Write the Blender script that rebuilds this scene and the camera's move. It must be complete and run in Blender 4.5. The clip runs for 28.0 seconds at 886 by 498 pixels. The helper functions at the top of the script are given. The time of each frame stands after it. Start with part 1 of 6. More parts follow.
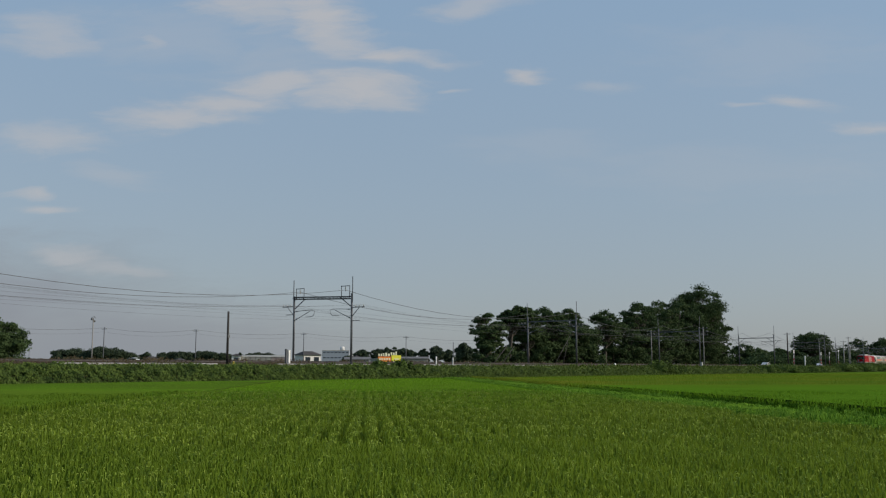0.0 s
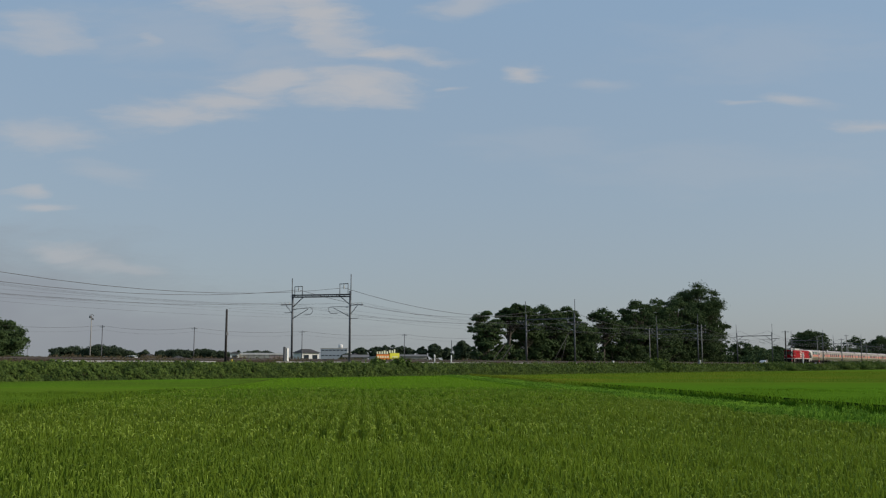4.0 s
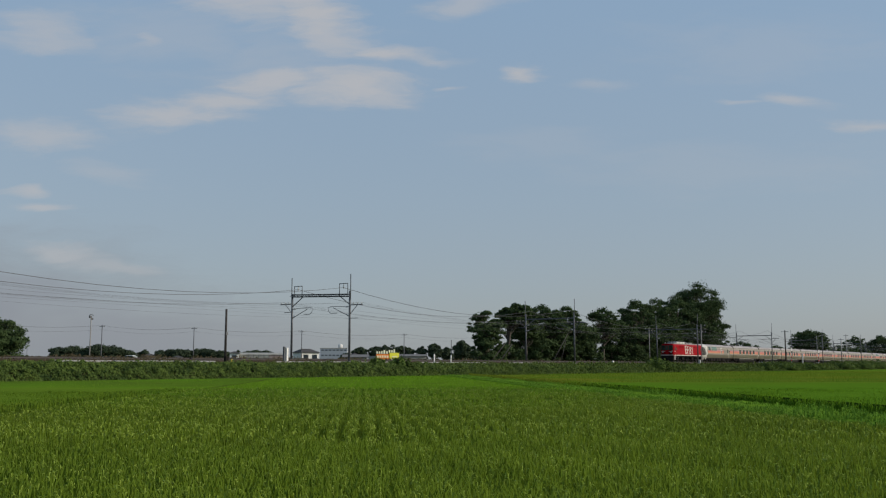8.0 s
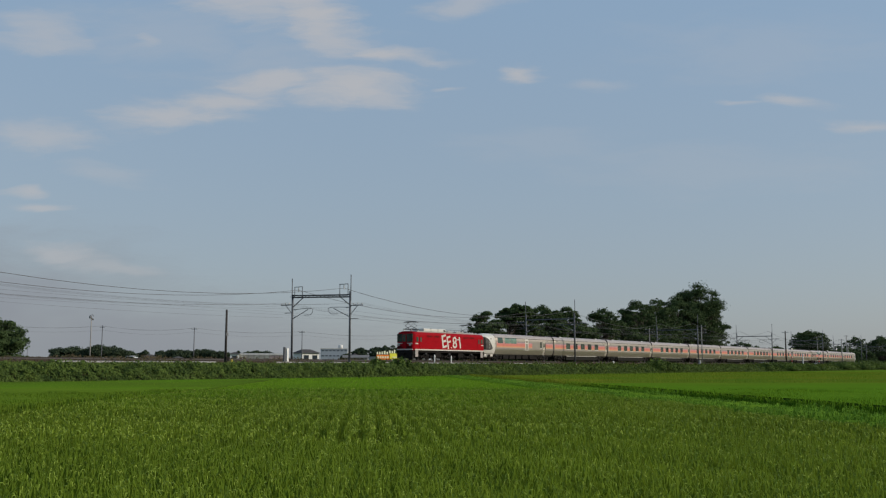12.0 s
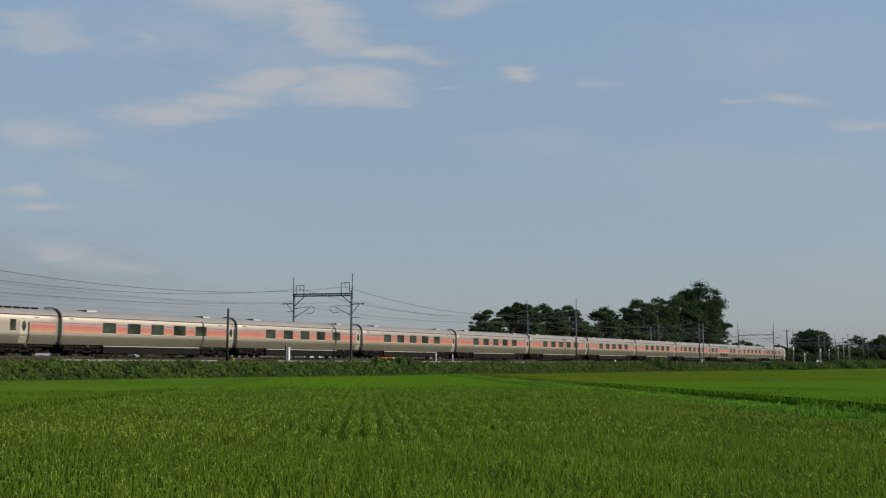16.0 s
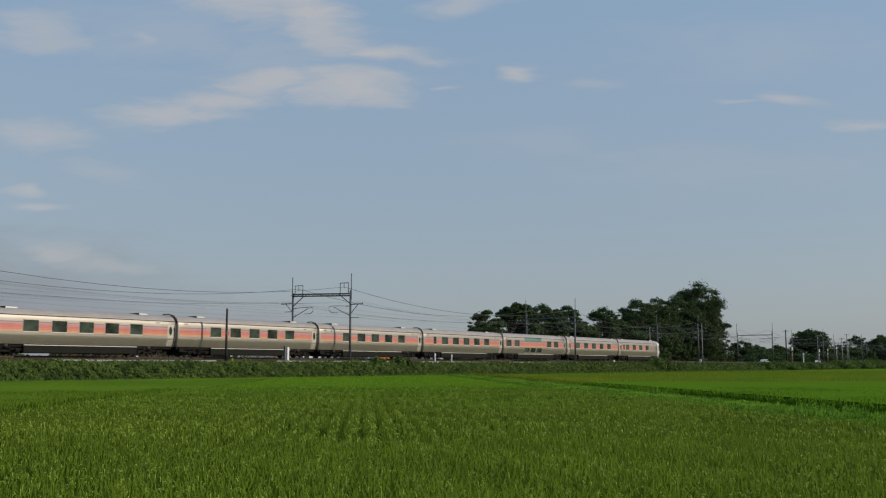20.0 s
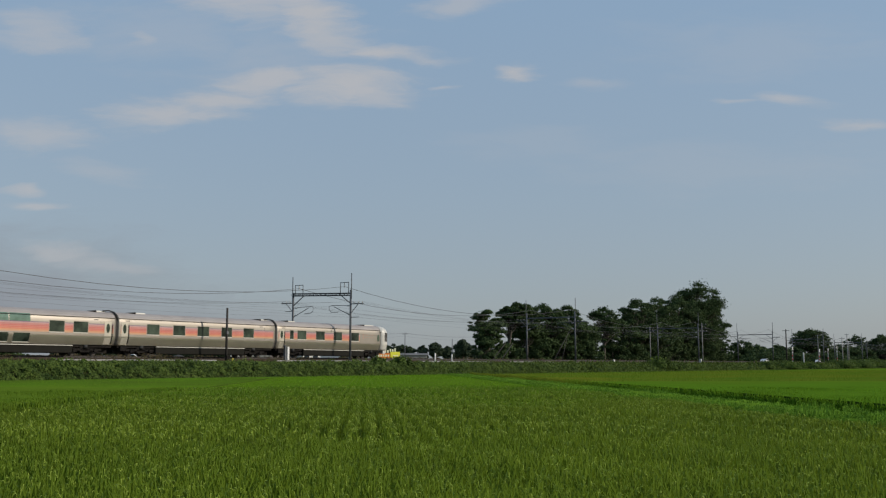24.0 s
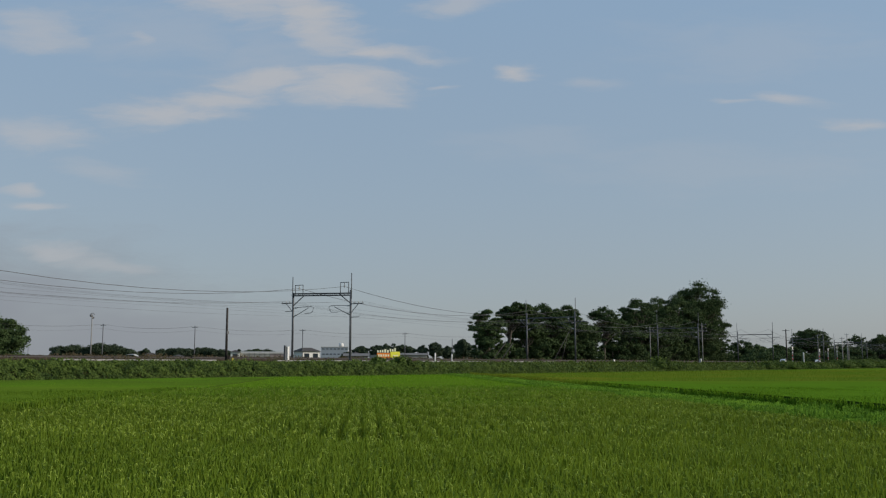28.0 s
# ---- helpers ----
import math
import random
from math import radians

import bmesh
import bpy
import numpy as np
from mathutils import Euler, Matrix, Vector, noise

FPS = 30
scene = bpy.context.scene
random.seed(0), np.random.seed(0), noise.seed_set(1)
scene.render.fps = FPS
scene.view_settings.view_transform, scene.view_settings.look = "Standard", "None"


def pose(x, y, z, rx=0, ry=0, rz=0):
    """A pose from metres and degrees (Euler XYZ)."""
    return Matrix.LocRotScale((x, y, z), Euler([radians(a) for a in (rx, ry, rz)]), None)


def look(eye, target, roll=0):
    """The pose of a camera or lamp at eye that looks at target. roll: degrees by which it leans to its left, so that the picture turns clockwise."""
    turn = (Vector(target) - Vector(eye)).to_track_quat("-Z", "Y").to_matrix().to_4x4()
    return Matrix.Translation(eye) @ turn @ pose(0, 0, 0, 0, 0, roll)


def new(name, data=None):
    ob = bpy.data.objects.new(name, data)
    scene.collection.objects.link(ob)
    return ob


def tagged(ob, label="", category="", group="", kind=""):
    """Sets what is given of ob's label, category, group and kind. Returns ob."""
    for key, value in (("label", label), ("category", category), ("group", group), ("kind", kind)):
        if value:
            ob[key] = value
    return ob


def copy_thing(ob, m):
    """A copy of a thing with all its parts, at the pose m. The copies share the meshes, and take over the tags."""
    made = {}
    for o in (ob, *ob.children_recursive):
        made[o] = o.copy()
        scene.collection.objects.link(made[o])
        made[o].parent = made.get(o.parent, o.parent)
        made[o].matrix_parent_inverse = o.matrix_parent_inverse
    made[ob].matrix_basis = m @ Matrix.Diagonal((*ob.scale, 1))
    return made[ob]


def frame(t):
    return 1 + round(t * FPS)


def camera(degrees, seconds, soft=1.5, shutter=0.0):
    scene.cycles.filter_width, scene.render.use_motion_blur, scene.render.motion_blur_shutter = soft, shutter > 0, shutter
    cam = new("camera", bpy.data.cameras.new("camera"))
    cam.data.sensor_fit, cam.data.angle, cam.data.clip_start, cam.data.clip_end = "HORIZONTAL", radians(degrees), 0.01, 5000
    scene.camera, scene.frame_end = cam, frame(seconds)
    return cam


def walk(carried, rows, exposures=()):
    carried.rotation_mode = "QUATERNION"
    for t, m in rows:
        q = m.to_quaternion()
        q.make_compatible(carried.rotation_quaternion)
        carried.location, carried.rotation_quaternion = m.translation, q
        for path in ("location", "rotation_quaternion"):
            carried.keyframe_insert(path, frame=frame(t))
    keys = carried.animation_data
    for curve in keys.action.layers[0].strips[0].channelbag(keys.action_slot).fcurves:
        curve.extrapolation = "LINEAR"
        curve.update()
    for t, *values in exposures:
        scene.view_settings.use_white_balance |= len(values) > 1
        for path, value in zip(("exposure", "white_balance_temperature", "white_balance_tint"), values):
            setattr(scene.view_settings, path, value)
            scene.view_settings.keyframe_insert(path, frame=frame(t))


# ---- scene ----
FOV = 49.404
PITCH = 6.8434
EYE = (0.0, 0.0, 1.7)
FOCAL = 784.0 / math.tan(radians(FOV / 2))      # picture widths of 1568
cam = camera(FOV, 28.0, soft=1.2, shutter=0.12)


def aim(dx, dy):
    """The hand-held aim: small sway to the side and up or down, in thousandths of the lens's reach."""
    yaw = math.degrees(math.atan(dx / FOCAL))
    tip = math.degrees(math.atan(dy / FOCAL))
    return pose(*EYE, 90 + PITCH + tip, 0, yaw)


SWAY = [(0, 1.9, 6.2), (0.5, 3.1, 4.8), (1, 2.9, 4.4), (1.5, 1.9, 3.4), (2, 1.2, 3.2), (3, 0.0, 3.0), (3.5, -0.8, 2.3),
        (5.5, -1.1, 2.9), (6.5, -0.6, 2.8), (7.5, -1.9, 1.7), (8.5, -1.1, 2.5), (10, -1.0, 3.0), (12.5, -1.0, 3.0),
        (14.5, 2.0, 1.3), (15, 1.8, 0.7), (15.5, 0.9, 0.9), (16, 1.5, 0.7), (16.5, -0.1, 0.5), (17, -0.9, 0.6),
        (18, -1.0, 1.2), (19.5, -0.8, 1.5), (20.5, 0.0, 0.3), (21.5, -0.4, 0.2), (24, 0.0, 0.2), (26, 0, 0), (28, 0, 0)]
walk(cam, [(t, aim(dx, dy)) for t, dx, dy in SWAY])

# ---- world, sun, exposure ----
SUN_AZ, SUN_EL = 97.0, 27.0        # degrees clockwise from +Y, degrees up
world = bpy.data.worlds.new("world")
scene.world = world
world.use_nodes = True
wn = world.node_tree.nodes
sky = wn.new("ShaderNodeTexSky")
sky.sky_type = "NISHITA"
sky.sun_disc = False
sky.sun_elevation = radians(SUN_EL)
sky.sun_rotation = radians(SUN_AZ)
sky.altitude = 20
sky.air_density, sky.dust_density, sky.ozone_density = 1.0, 1.6, 1.8
# summer haze: grey near the horizon, bluer higher up, laid over the clear sky
way_up, height, haze, total = wn.new("ShaderNodeTexCoord"), wn.new("ShaderNodeSeparateXYZ"), wn.new("ShaderNodeValToRGB"), wn.new("ShaderNodeVectorMath")
wl = world.node_tree.links
wl.new(way_up.outputs["Generated"], height.inputs[0])
wl.new(height.outputs["Z"], haze.inputs[0])
steps = haze.color_ramp.elements
steps[0].position, steps[0].color = 0.0, (0.488, 0.535, 0.580, 1)
steps[1].position, steps[1].color = 1.0, (0.29, 0.46, 0.72, 1)
steps.new(0.17).color = (0.462, 0.584, 0.708, 1)
steps.new(0.36).color = (0.424, 0.606, 0.818, 1)
thick = wn.new("ShaderNodeVectorMath")
thick.operation = "SCALE"
thick.inputs["Scale"].default_value = 5.0
wl.new(haze.outputs[0], thick.inputs[0])
total.operation = "MULTIPLY_ADD"
wl.new(sky.outputs[0], total.inputs[0])
total.inputs[1].default_value = (0.3, 0.3, 0.3)
wl.new(thick.outputs[0], total.inputs[2])
wl.new(total.outputs[0], wn["Background"].inputs[0])
wn["Background"].inputs[1].default_value = 0.1
sun_data = bpy.data.lights.new("sun", "SUN")
sun_data.energy = 3.0
sun_data.angle = radians(0.6)
sun_data.color = (1.0, 0.90, 0.76)
sun = new("sun", sun_data)
sun.matrix_world = look((math.sin(radians(SUN_AZ)) * 100, math.cos(radians(SUN_AZ)) * 100, math.tan(radians(SUN_EL)) * 100), (0, 0, 0))
scene.view_settings.exposure = 0.0


# ---- small tools ----
RAIL_Z = 2.48
TURN = 55.2855                     # the line's bearing: local x runs along the rails, local y away from the camera
LINE = pose(0, 0, 0, 0, 0, TURN)
TRACK_NEAR, TRACK_FAR = 74.65, 78.5


def on_line(s, d, z=0.0):
    return LINE @ Vector((s, d, z))


def quick(name, verts, faces, material, parent=None):
    """A mesh object from arrays; faces all have the same number of corners."""
    verts = np.asarray(verts, dtype=np.float32).reshape(-1, 3)
    faces = np.asarray(faces, dtype=np.int32)
    me = bpy.data.meshes.new(name)
    k = faces.shape[1]
    me.vertices.add(len(verts))
    me.vertices.foreach_set("co", verts.ravel())
    me.loops.add(faces.size)
    me.loops.foreach_set("vertex_index", faces.ravel())
    me.polygons.add(len(faces))
    me.polygons.foreach_set("loop_start", np.arange(len(faces), dtype=np.int32) * k)
    me.update(calc_edges=True)
    me.materials.append(material)
    ob = new(name, me)
    if parent:
        ob.parent = parent
    return ob


def part(name, bm, material, parent=None, label=""):
    me = bpy.data.meshes.new(name)
    bm.normal_update()
    bm.to_mesh(me)
    bm.free()
    me.materials.append(material)
    ob = new(name, me)
    if parent:
        ob.parent = parent
    if label:
        ob["label"] = label
    return ob


def box(bm, x0, x1, y0, y1, z0, z1, bevel=0.0):
    """A box between two corners, with its edges broken."""
    r = bmesh.ops.create_cube(bm, size=1.0)
    for v in r["verts"]:
        v.co = Vector((x0 + (v.co.x + 0.5) * (x1 - x0), y0 + (v.co.y + 0.5) * (y1 - y0), z0 + (v.co.z + 0.5) * (z1 - z0)))
    if bevel:
        es = list({e for v in r["verts"] for e in v.link_edges})
        bmesh.ops.bevel(bm, geom=es, offset=bevel, segments=2, affect="EDGES", profile=0.6)
    return bm


def boxes(*specs, bevel=0.0):
    bm = bmesh.new()
    for s in specs:
        box(bm, *s, bevel=bevel)
    return bm


def tube(bm, pts, radii, sides=8, cap=True):
    """A tapered tube through points."""
    pts = [Vector(p) for p in pts]
    if not hasattr(radii, "__len__"):
        radii = [radii] * len(pts)
    rings = []
    for i, p in enumerate(pts):
        a = pts[max(i - 1, 0)]
        b = pts[min(i + 1, len(pts) - 1)]
        w = (b - a).normalized()
        u = w.cross(Vector((0, 0, 1)) if abs(w.z) < 0.95 else Vector((1, 0, 0))).normalized()
        v = w.cross(u)
        rings.append([bm.verts.new(p + (u * math.cos(2 * math.pi * j / sides) + v * math.sin(2 * math.pi * j / sides)) * radii[i]) for j in range(sides)])
    for a, b in zip(rings, rings[1:]):
        for j in range(sides):
            f = bm.faces.new((a[j], a[(j + 1) % sides], b[(j + 1) % sides], b[j]))
            f.smooth = True
    if cap:
        bm.faces.new(rings[0][::-1])
        bm.faces.new(rings[-1])
    return bm


def loft(bm, sections, cap=True, smooth=True):
    """Skin closed sections of equal count."""
    rings = [[bm.verts.new(p) for p in s] for s in sections]
    n = len(rings[0])
    for a, b in zip(rings, rings[1:]):
        for j in range(n):
            f = bm.faces.new((a[j], b[j], b[(j + 1) % n], a[(j + 1) % n]))
            f.smooth = smooth
    if cap:
        bm.faces.new(rings[0])
        bm.faces.new(rings[-1][::-1])
    return bm


def strip(name, profile, s0, s1, step, material, wobble=0.0, parent=None, seed=0):
    """Extrude an open profile of (d, z) along the line, from s0 to s1."""
    rng = np.random.default_rng(seed)
    ss = np.arange(s0, s1 + step, step)
    n = len(profile)
    V = np.zeros((len(ss), n, 3))
    for j, (d, z) in enumerate(profile):
        V[:, j, 0], V[:, j, 1], V[:, j, 2] = ss, d, z
    if wobble:
        V[:, 1:-1, 2] += rng.normal(0, wobble, (len(ss), n - 2))
        V[:, 1:-1, 1] += rng.normal(0, wobble, (len(ss), n - 2))
    i, j = np.meshgrid(np.arange(len(ss) - 1), np.arange(n - 1), indexing="ij")
    a = (i * n + j).ravel()
    F = np.stack([a, a + n, a + n + 1, a + 1], 1)
    ob = quick(name, V.reshape(-1, 3), F, material, parent)
    ob.matrix_world = LINE
    return ob


# ---- materials ----
def mat(name, color, rough=0.6, metal=0.0, vary=0.0, scale=4.0, bump=0.0, bump_scale=30.0, tint=None, spec=0.5, coords="Object", translucent=0.0,
        island=0.0, fine=0.0, along=None):
    """Procedural paint: base colour with stains at two scales, grain and relief. along: (colour, tint, from, to), a second
    colour that a crop takes on between two distances along its rows."""
    m = bpy.data.materials.new(name)
    m.use_nodes = True
    nt = m.node_tree
    n, L = nt.nodes, nt.links
    b = n["Principled BSDF"]
    b.inputs["Roughness"].default_value = rough
    b.inputs["Metallic"].default_value = metal
    b.inputs["Specular IOR Level"].default_value = spec
    b.inputs["Base Color"].default_value = (*color, 1)
    tc = n.new("ShaderNodeTexCoord")
    src = None
    if vary or island or fine:
        mix = n.new("ShaderNodeMix")
        mix.data_type = "RGBA"
        t = tint or tuple(c * 0.55 for c in color)
        mix.inputs[6].default_value = (*color, 1)
        mix.inputs[7].default_value = (*t, 1)
        if along:
            ripe, where = n.new("ShaderNodeMapRange"), n.new("ShaderNodeSeparateXYZ")
            patch, stray = n.new("ShaderNodeTexNoise"), n.new("ShaderNodeMath")
            patch.inputs["Scale"].default_value, patch.inputs["Detail"].default_value = 0.11, 3
            stray.operation, stray.inputs[1].default_value = "MULTIPLY_ADD", (along[3] - along[2]) * 1.1
            ripe.interpolation_type = "SMOOTHSTEP"
            ripe.inputs["From Min"].default_value = along[2] + (along[3] - along[2]) * 0.55
            ripe.inputs["From Max"].default_value = along[3] + (along[3] - along[2]) * 0.55
            L.new(tc.outputs["Object"], where.inputs[0])
            L.new(tc.outputs["Object"], patch.inputs["Vector"])
            L.new(patch.outputs["Fac"], stray.inputs[0])
            L.new(where.outputs["Y"], stray.inputs[2])
            L.new(stray.outputs[0], ripe.inputs["Value"])
            for k, (c0, c1) in ((6, (color, along[0])), (7, (t, along[1]))):
                blend = n.new("ShaderNodeMix")
                blend.data_type = "RGBA"
                blend.inputs[6].default_value, blend.inputs[7].default_value = (*c0, 1), (*c1, 1)
                L.new(ripe.outputs[0], blend.inputs[0])
                L.new(blend.outputs[2], mix.inputs[k])
        nz = n.new("ShaderNodeTexNoise")
        nz.inputs["Scale"].default_value = scale
        nz.inputs["Detail"].default_value = 5
        nz.inputs["Roughness"].default_value = 0.6
        L.new(tc.outputs[coords], nz.inputs["Vector"])
        mr = n.new("ShaderNodeMapRange")
        mr.inputs["From Min"].default_value, mr.inputs["From Max"].default_value = 0.35, 0.68
        mr.inputs["To Max"].default_value = vary
        L.new(nz.outputs["Fac"], mr.inputs["Value"])
        fac = mr.outputs[0]
        if fine:
            n2 = n.new("ShaderNodeTexNoise")
            n2.inputs["Scale"].default_value = scale * 11
            n2.inputs["Detail"].default_value = 3
            L.new(tc.outputs[coords], n2.inputs["Vector"])
            ad = n.new("ShaderNodeMath")
            ad.operation = "MULTIPLY_ADD"
            ad.inputs[1].default_value = fine
            L.new(n2.outputs["Fac"], ad.inputs[0])
            L.new(fac, ad.inputs[2])
            fac = ad.outputs[0]
        if island:
            ge = n.new("ShaderNodeNewGeometry")
            ad = n.new("ShaderNodeMath")
            ad.operation = "MULTIPLY_ADD"
            ad.inputs[1].default_value = island
            L.new(ge.outputs["Random Per Island"], ad.inputs[0])
            L.new(fac, ad.inputs[2])
            fac = ad.outputs[0]
        L.new(fac, mix.inputs[0])
        src = mix.outputs[2]
        L.new(src, b.inputs["Base Color"])
    if bump:
        nb = n.new("ShaderNodeTexNoise")
        nb.inputs["Scale"].default_value = bump_scale
        nb.inputs["Detail"].default_value = 4
        L.new(tc.outputs[coords], nb.inputs["Vector"])
        bp = n.new("ShaderNodeBump")
        bp.inputs["Strength"].default_value = min(bump, 1.0)
        bp.inputs["Distance"].default_value = 0.05
        L.new(nb.outputs["Fac"], bp.inputs["Height"])
        L.new(bp.outputs[0], b.inputs["Normal"])
    if translucent:
        tr = n.new("ShaderNodeBsdfTranslucent")
        tr.inputs[0].default_value = (*[min(1, c * 1.5) for c in color], 1)
        if src:
            L.new(src, tr.inputs[0])
        ms = n.new("ShaderNodeMixShader")
        ms.inputs[0].default_value = translucent
        L.new(b.outputs[0], ms.inputs[1])
        L.new(tr.outputs[0], ms.inputs[2])
        L.new(ms.outputs[0], n["Material Output"].inputs[0])
    return m


# stem green darkened to carry the shade along the paddy edges
M_stem_shade = mat("shade_dark_rice_stems", (0.062, 0.105, 0.016), 0.9, vary=0.6, scale=3.0, bump=0.8, bump_scale=18, spec=0.0)
M_soil = mat("paddy_soil", (0.065, 0.085, 0.02), 0.9, vary=0.6, scale=0.7, bump=0.4, bump_scale=3, spec=0.04)
M_far_ground = mat("far_ground", (0.07, 0.10, 0.03), 0.95, vary=0.8, scale=0.02, tint=(0.10, 0.11, 0.04), bump=0.3, bump_scale=1, spec=0.04)
M_rice = mat("rice_leaf", (0.212, 0.302, 0.025), 0.75, vary=0.6, scale=0.3, tint=(0.135, 0.21, 0.018), island=0.2, translucent=0.35, spec=0.08,
             along=((0.17, 0.335, 0.018), (0.125, 0.225, 0.018), 14, 52))
M_rice_head = mat("rice_ear", (0.29, 0.375, 0.055), 0.7, vary=0.5, scale=0.5, tint=(0.19, 0.27, 0.036), island=0.3, translucent=0.2, spec=0.08)
M_rice_bright = mat("young_rice_leaf", (0.17, 0.335, 0.018), 0.7, vary=0.4, scale=0.12, tint=(0.12, 0.23, 0.016), island=0.3, translucent=0.3, spec=0.02)
M_rice_olive = mat("ripening_rice_leaf", (0.22, 0.25, 0.024), 0.7, vary=0.9, scale=0.1, tint=(0.11, 0.22, 0.016), island=0.3, translucent=0.3, spec=0.02)
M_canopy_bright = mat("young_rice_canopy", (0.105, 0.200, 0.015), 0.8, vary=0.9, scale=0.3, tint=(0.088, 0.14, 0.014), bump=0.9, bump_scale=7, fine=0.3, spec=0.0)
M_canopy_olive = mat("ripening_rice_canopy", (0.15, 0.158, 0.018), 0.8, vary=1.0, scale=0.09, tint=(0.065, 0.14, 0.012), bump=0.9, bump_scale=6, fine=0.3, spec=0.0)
M_rice_beside = mat("neighbouring_rice_leaf", (0.19, 0.285, 0.025), 0.7, vary=0.9, scale=0.1, tint=(0.135, 0.235, 0.02), island=0.3, translucent=0.3, spec=0.02,
                    along=((0.17, 0.335, 0.018), (0.12, 0.20, 0.022), 22, 66))
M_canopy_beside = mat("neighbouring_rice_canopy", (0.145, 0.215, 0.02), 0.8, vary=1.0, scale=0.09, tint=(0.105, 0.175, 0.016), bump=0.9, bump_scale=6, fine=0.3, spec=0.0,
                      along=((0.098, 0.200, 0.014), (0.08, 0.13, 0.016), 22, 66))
M_rice_beyond = mat("levee_side_rice_leaf", (0.17, 0.335, 0.018), 0.7, vary=0.5, scale=0.12, tint=(0.12, 0.23, 0.016), island=0.3, translucent=0.3, spec=0.02,
                    along=((0.22, 0.25, 0.024), (0.13, 0.22, 0.016), 46, 66))
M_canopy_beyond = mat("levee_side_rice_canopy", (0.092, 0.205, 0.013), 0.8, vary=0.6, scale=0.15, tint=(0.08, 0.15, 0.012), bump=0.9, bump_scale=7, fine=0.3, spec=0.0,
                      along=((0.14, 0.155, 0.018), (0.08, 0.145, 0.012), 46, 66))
M_grass = mat("levee_grass", (0.20, 0.37, 0.04), 0.8, vary=0.9, scale=0.35, tint=(0.11, 0.21, 0.028), island=0.3, translucent=0.25, spec=0.0)
M_bank_grass = mat("bank_grass_blade", (0.15, 0.205, 0.045), 0.75, vary=0.6, scale=0.3, tint=(0.085, 0.125, 0.03), island=0.35, translucent=0.25, spec=0.06)
M_weed = mat("bank_weed_leaf", (0.138, 0.20, 0.04), 0.7, vary=0.9, scale=0.8, tint=(0.040, 0.070, 0.018), island=0.3, translucent=0.25, spec=0.1)
M_bank = mat("bank_earth", (0.05, 0.065, 0.02), 0.95, vary=0.7, scale=0.4, tint=(0.06, 0.05, 0.03), bump=0.6, bump_scale=4, spec=0.04)
M_turf = mat("turf", (0.14, 0.255, 0.022), 0.9, vary=0.7, scale=0.8, tint=(0.085, 0.155, 0.013), bump=0.8, bump_scale=9, fine=0.3, spec=0.0)
M_ballast = mat("ballast", (0.092, 0.068, 0.05), 0.95, vary=0.8, scale=1.5, tint=(0.06, 0.042, 0.03), bump=1.0, bump_scale=25, fine=0.5, spec=0.04)
M_steel_rail = mat("rail_steel", (0.035, 0.028, 0.024), 0.6, metal=0.1, vary=0.5, scale=3)
M_concrete = mat("concrete", (0.46, 0.45, 0.42), 0.85, vary=0.5, scale=1.2, tint=(0.28, 0.27, 0.25), bump=0.3, fine=0.2)
M_pole_conc = mat("pole_concrete", (0.30, 0.29, 0.27), 0.85, vary=0.5, scale=1.2, tint=(0.2, 0.19, 0.18), bump=0.2)
M_galv = mat("galvanised_steel", (0.125, 0.13, 0.138), 0.6, metal=0.2, vary=0.6, scale=1.5, tint=(0.045, 0.046, 0.05))
M_wire = mat("wire_copper_dark", (0.075, 0.076, 0.08), 0.55, metal=0.3, vary=0.3, scale=0.5)
M_beam = mat("dark_beam_steel", (0.035, 0.037, 0.04), 0.7, vary=0.5, scale=1.5)
M_dry = mat("dry_weed_leaf", (0.092, 0.07, 0.045), 0.8, vary=0.9, scale=0.4, tint=(0.05, 0.046, 0.022), island=0.4, translucent=0.15, spec=0.05)
M_insul = mat("porcelain", (0.5, 0.5, 0.48), 0.3, vary=0.3, scale=8)
M_darkpole = mat("tarred_wood", (0.04, 0.034, 0.03), 0.8, vary=0.6, scale=2, bump=0.4)
M_bark = mat("bark", (0.09, 0.075, 0.058), 0.9, vary=0.7, scale=1.5, tint=(0.045, 0.04, 0.03), bump=0.8, bump_scale=8)
# leaf green made lighter to stand for thin haze before the grove
M_leaf = mat("tree_leaf", (0.066, 0.102, 0.036), 0.75, vary=0.6, scale=0.16, tint=(0.032, 0.054, 0.021), island=0.3, translucent=0.2, spec=0.1)
# greyer, bluer leaf for the copse: distance haze put into its colour
M_leaf_haze = mat("hazy_far_leaf", (0.06, 0.082, 0.048), 0.7, vary=0.6, scale=0.1, tint=(0.032, 0.05, 0.026), island=0.3, translucent=0.15, spec=0.08)
M_white = mat("white_paint", (0.78, 0.77, 0.74), 0.5, vary=0.3, scale=2, tint=(0.6, 0.58, 0.54))
M_black = mat("black_rubber", (0.018, 0.018, 0.018), 0.7, vary=0.4, scale=3)
M_under = mat("underframe_grime", (0.011, 0.010, 0.010), 0.85, vary=0.7, scale=3.5, tint=(0.030, 0.026, 0.022), spec=0.08)


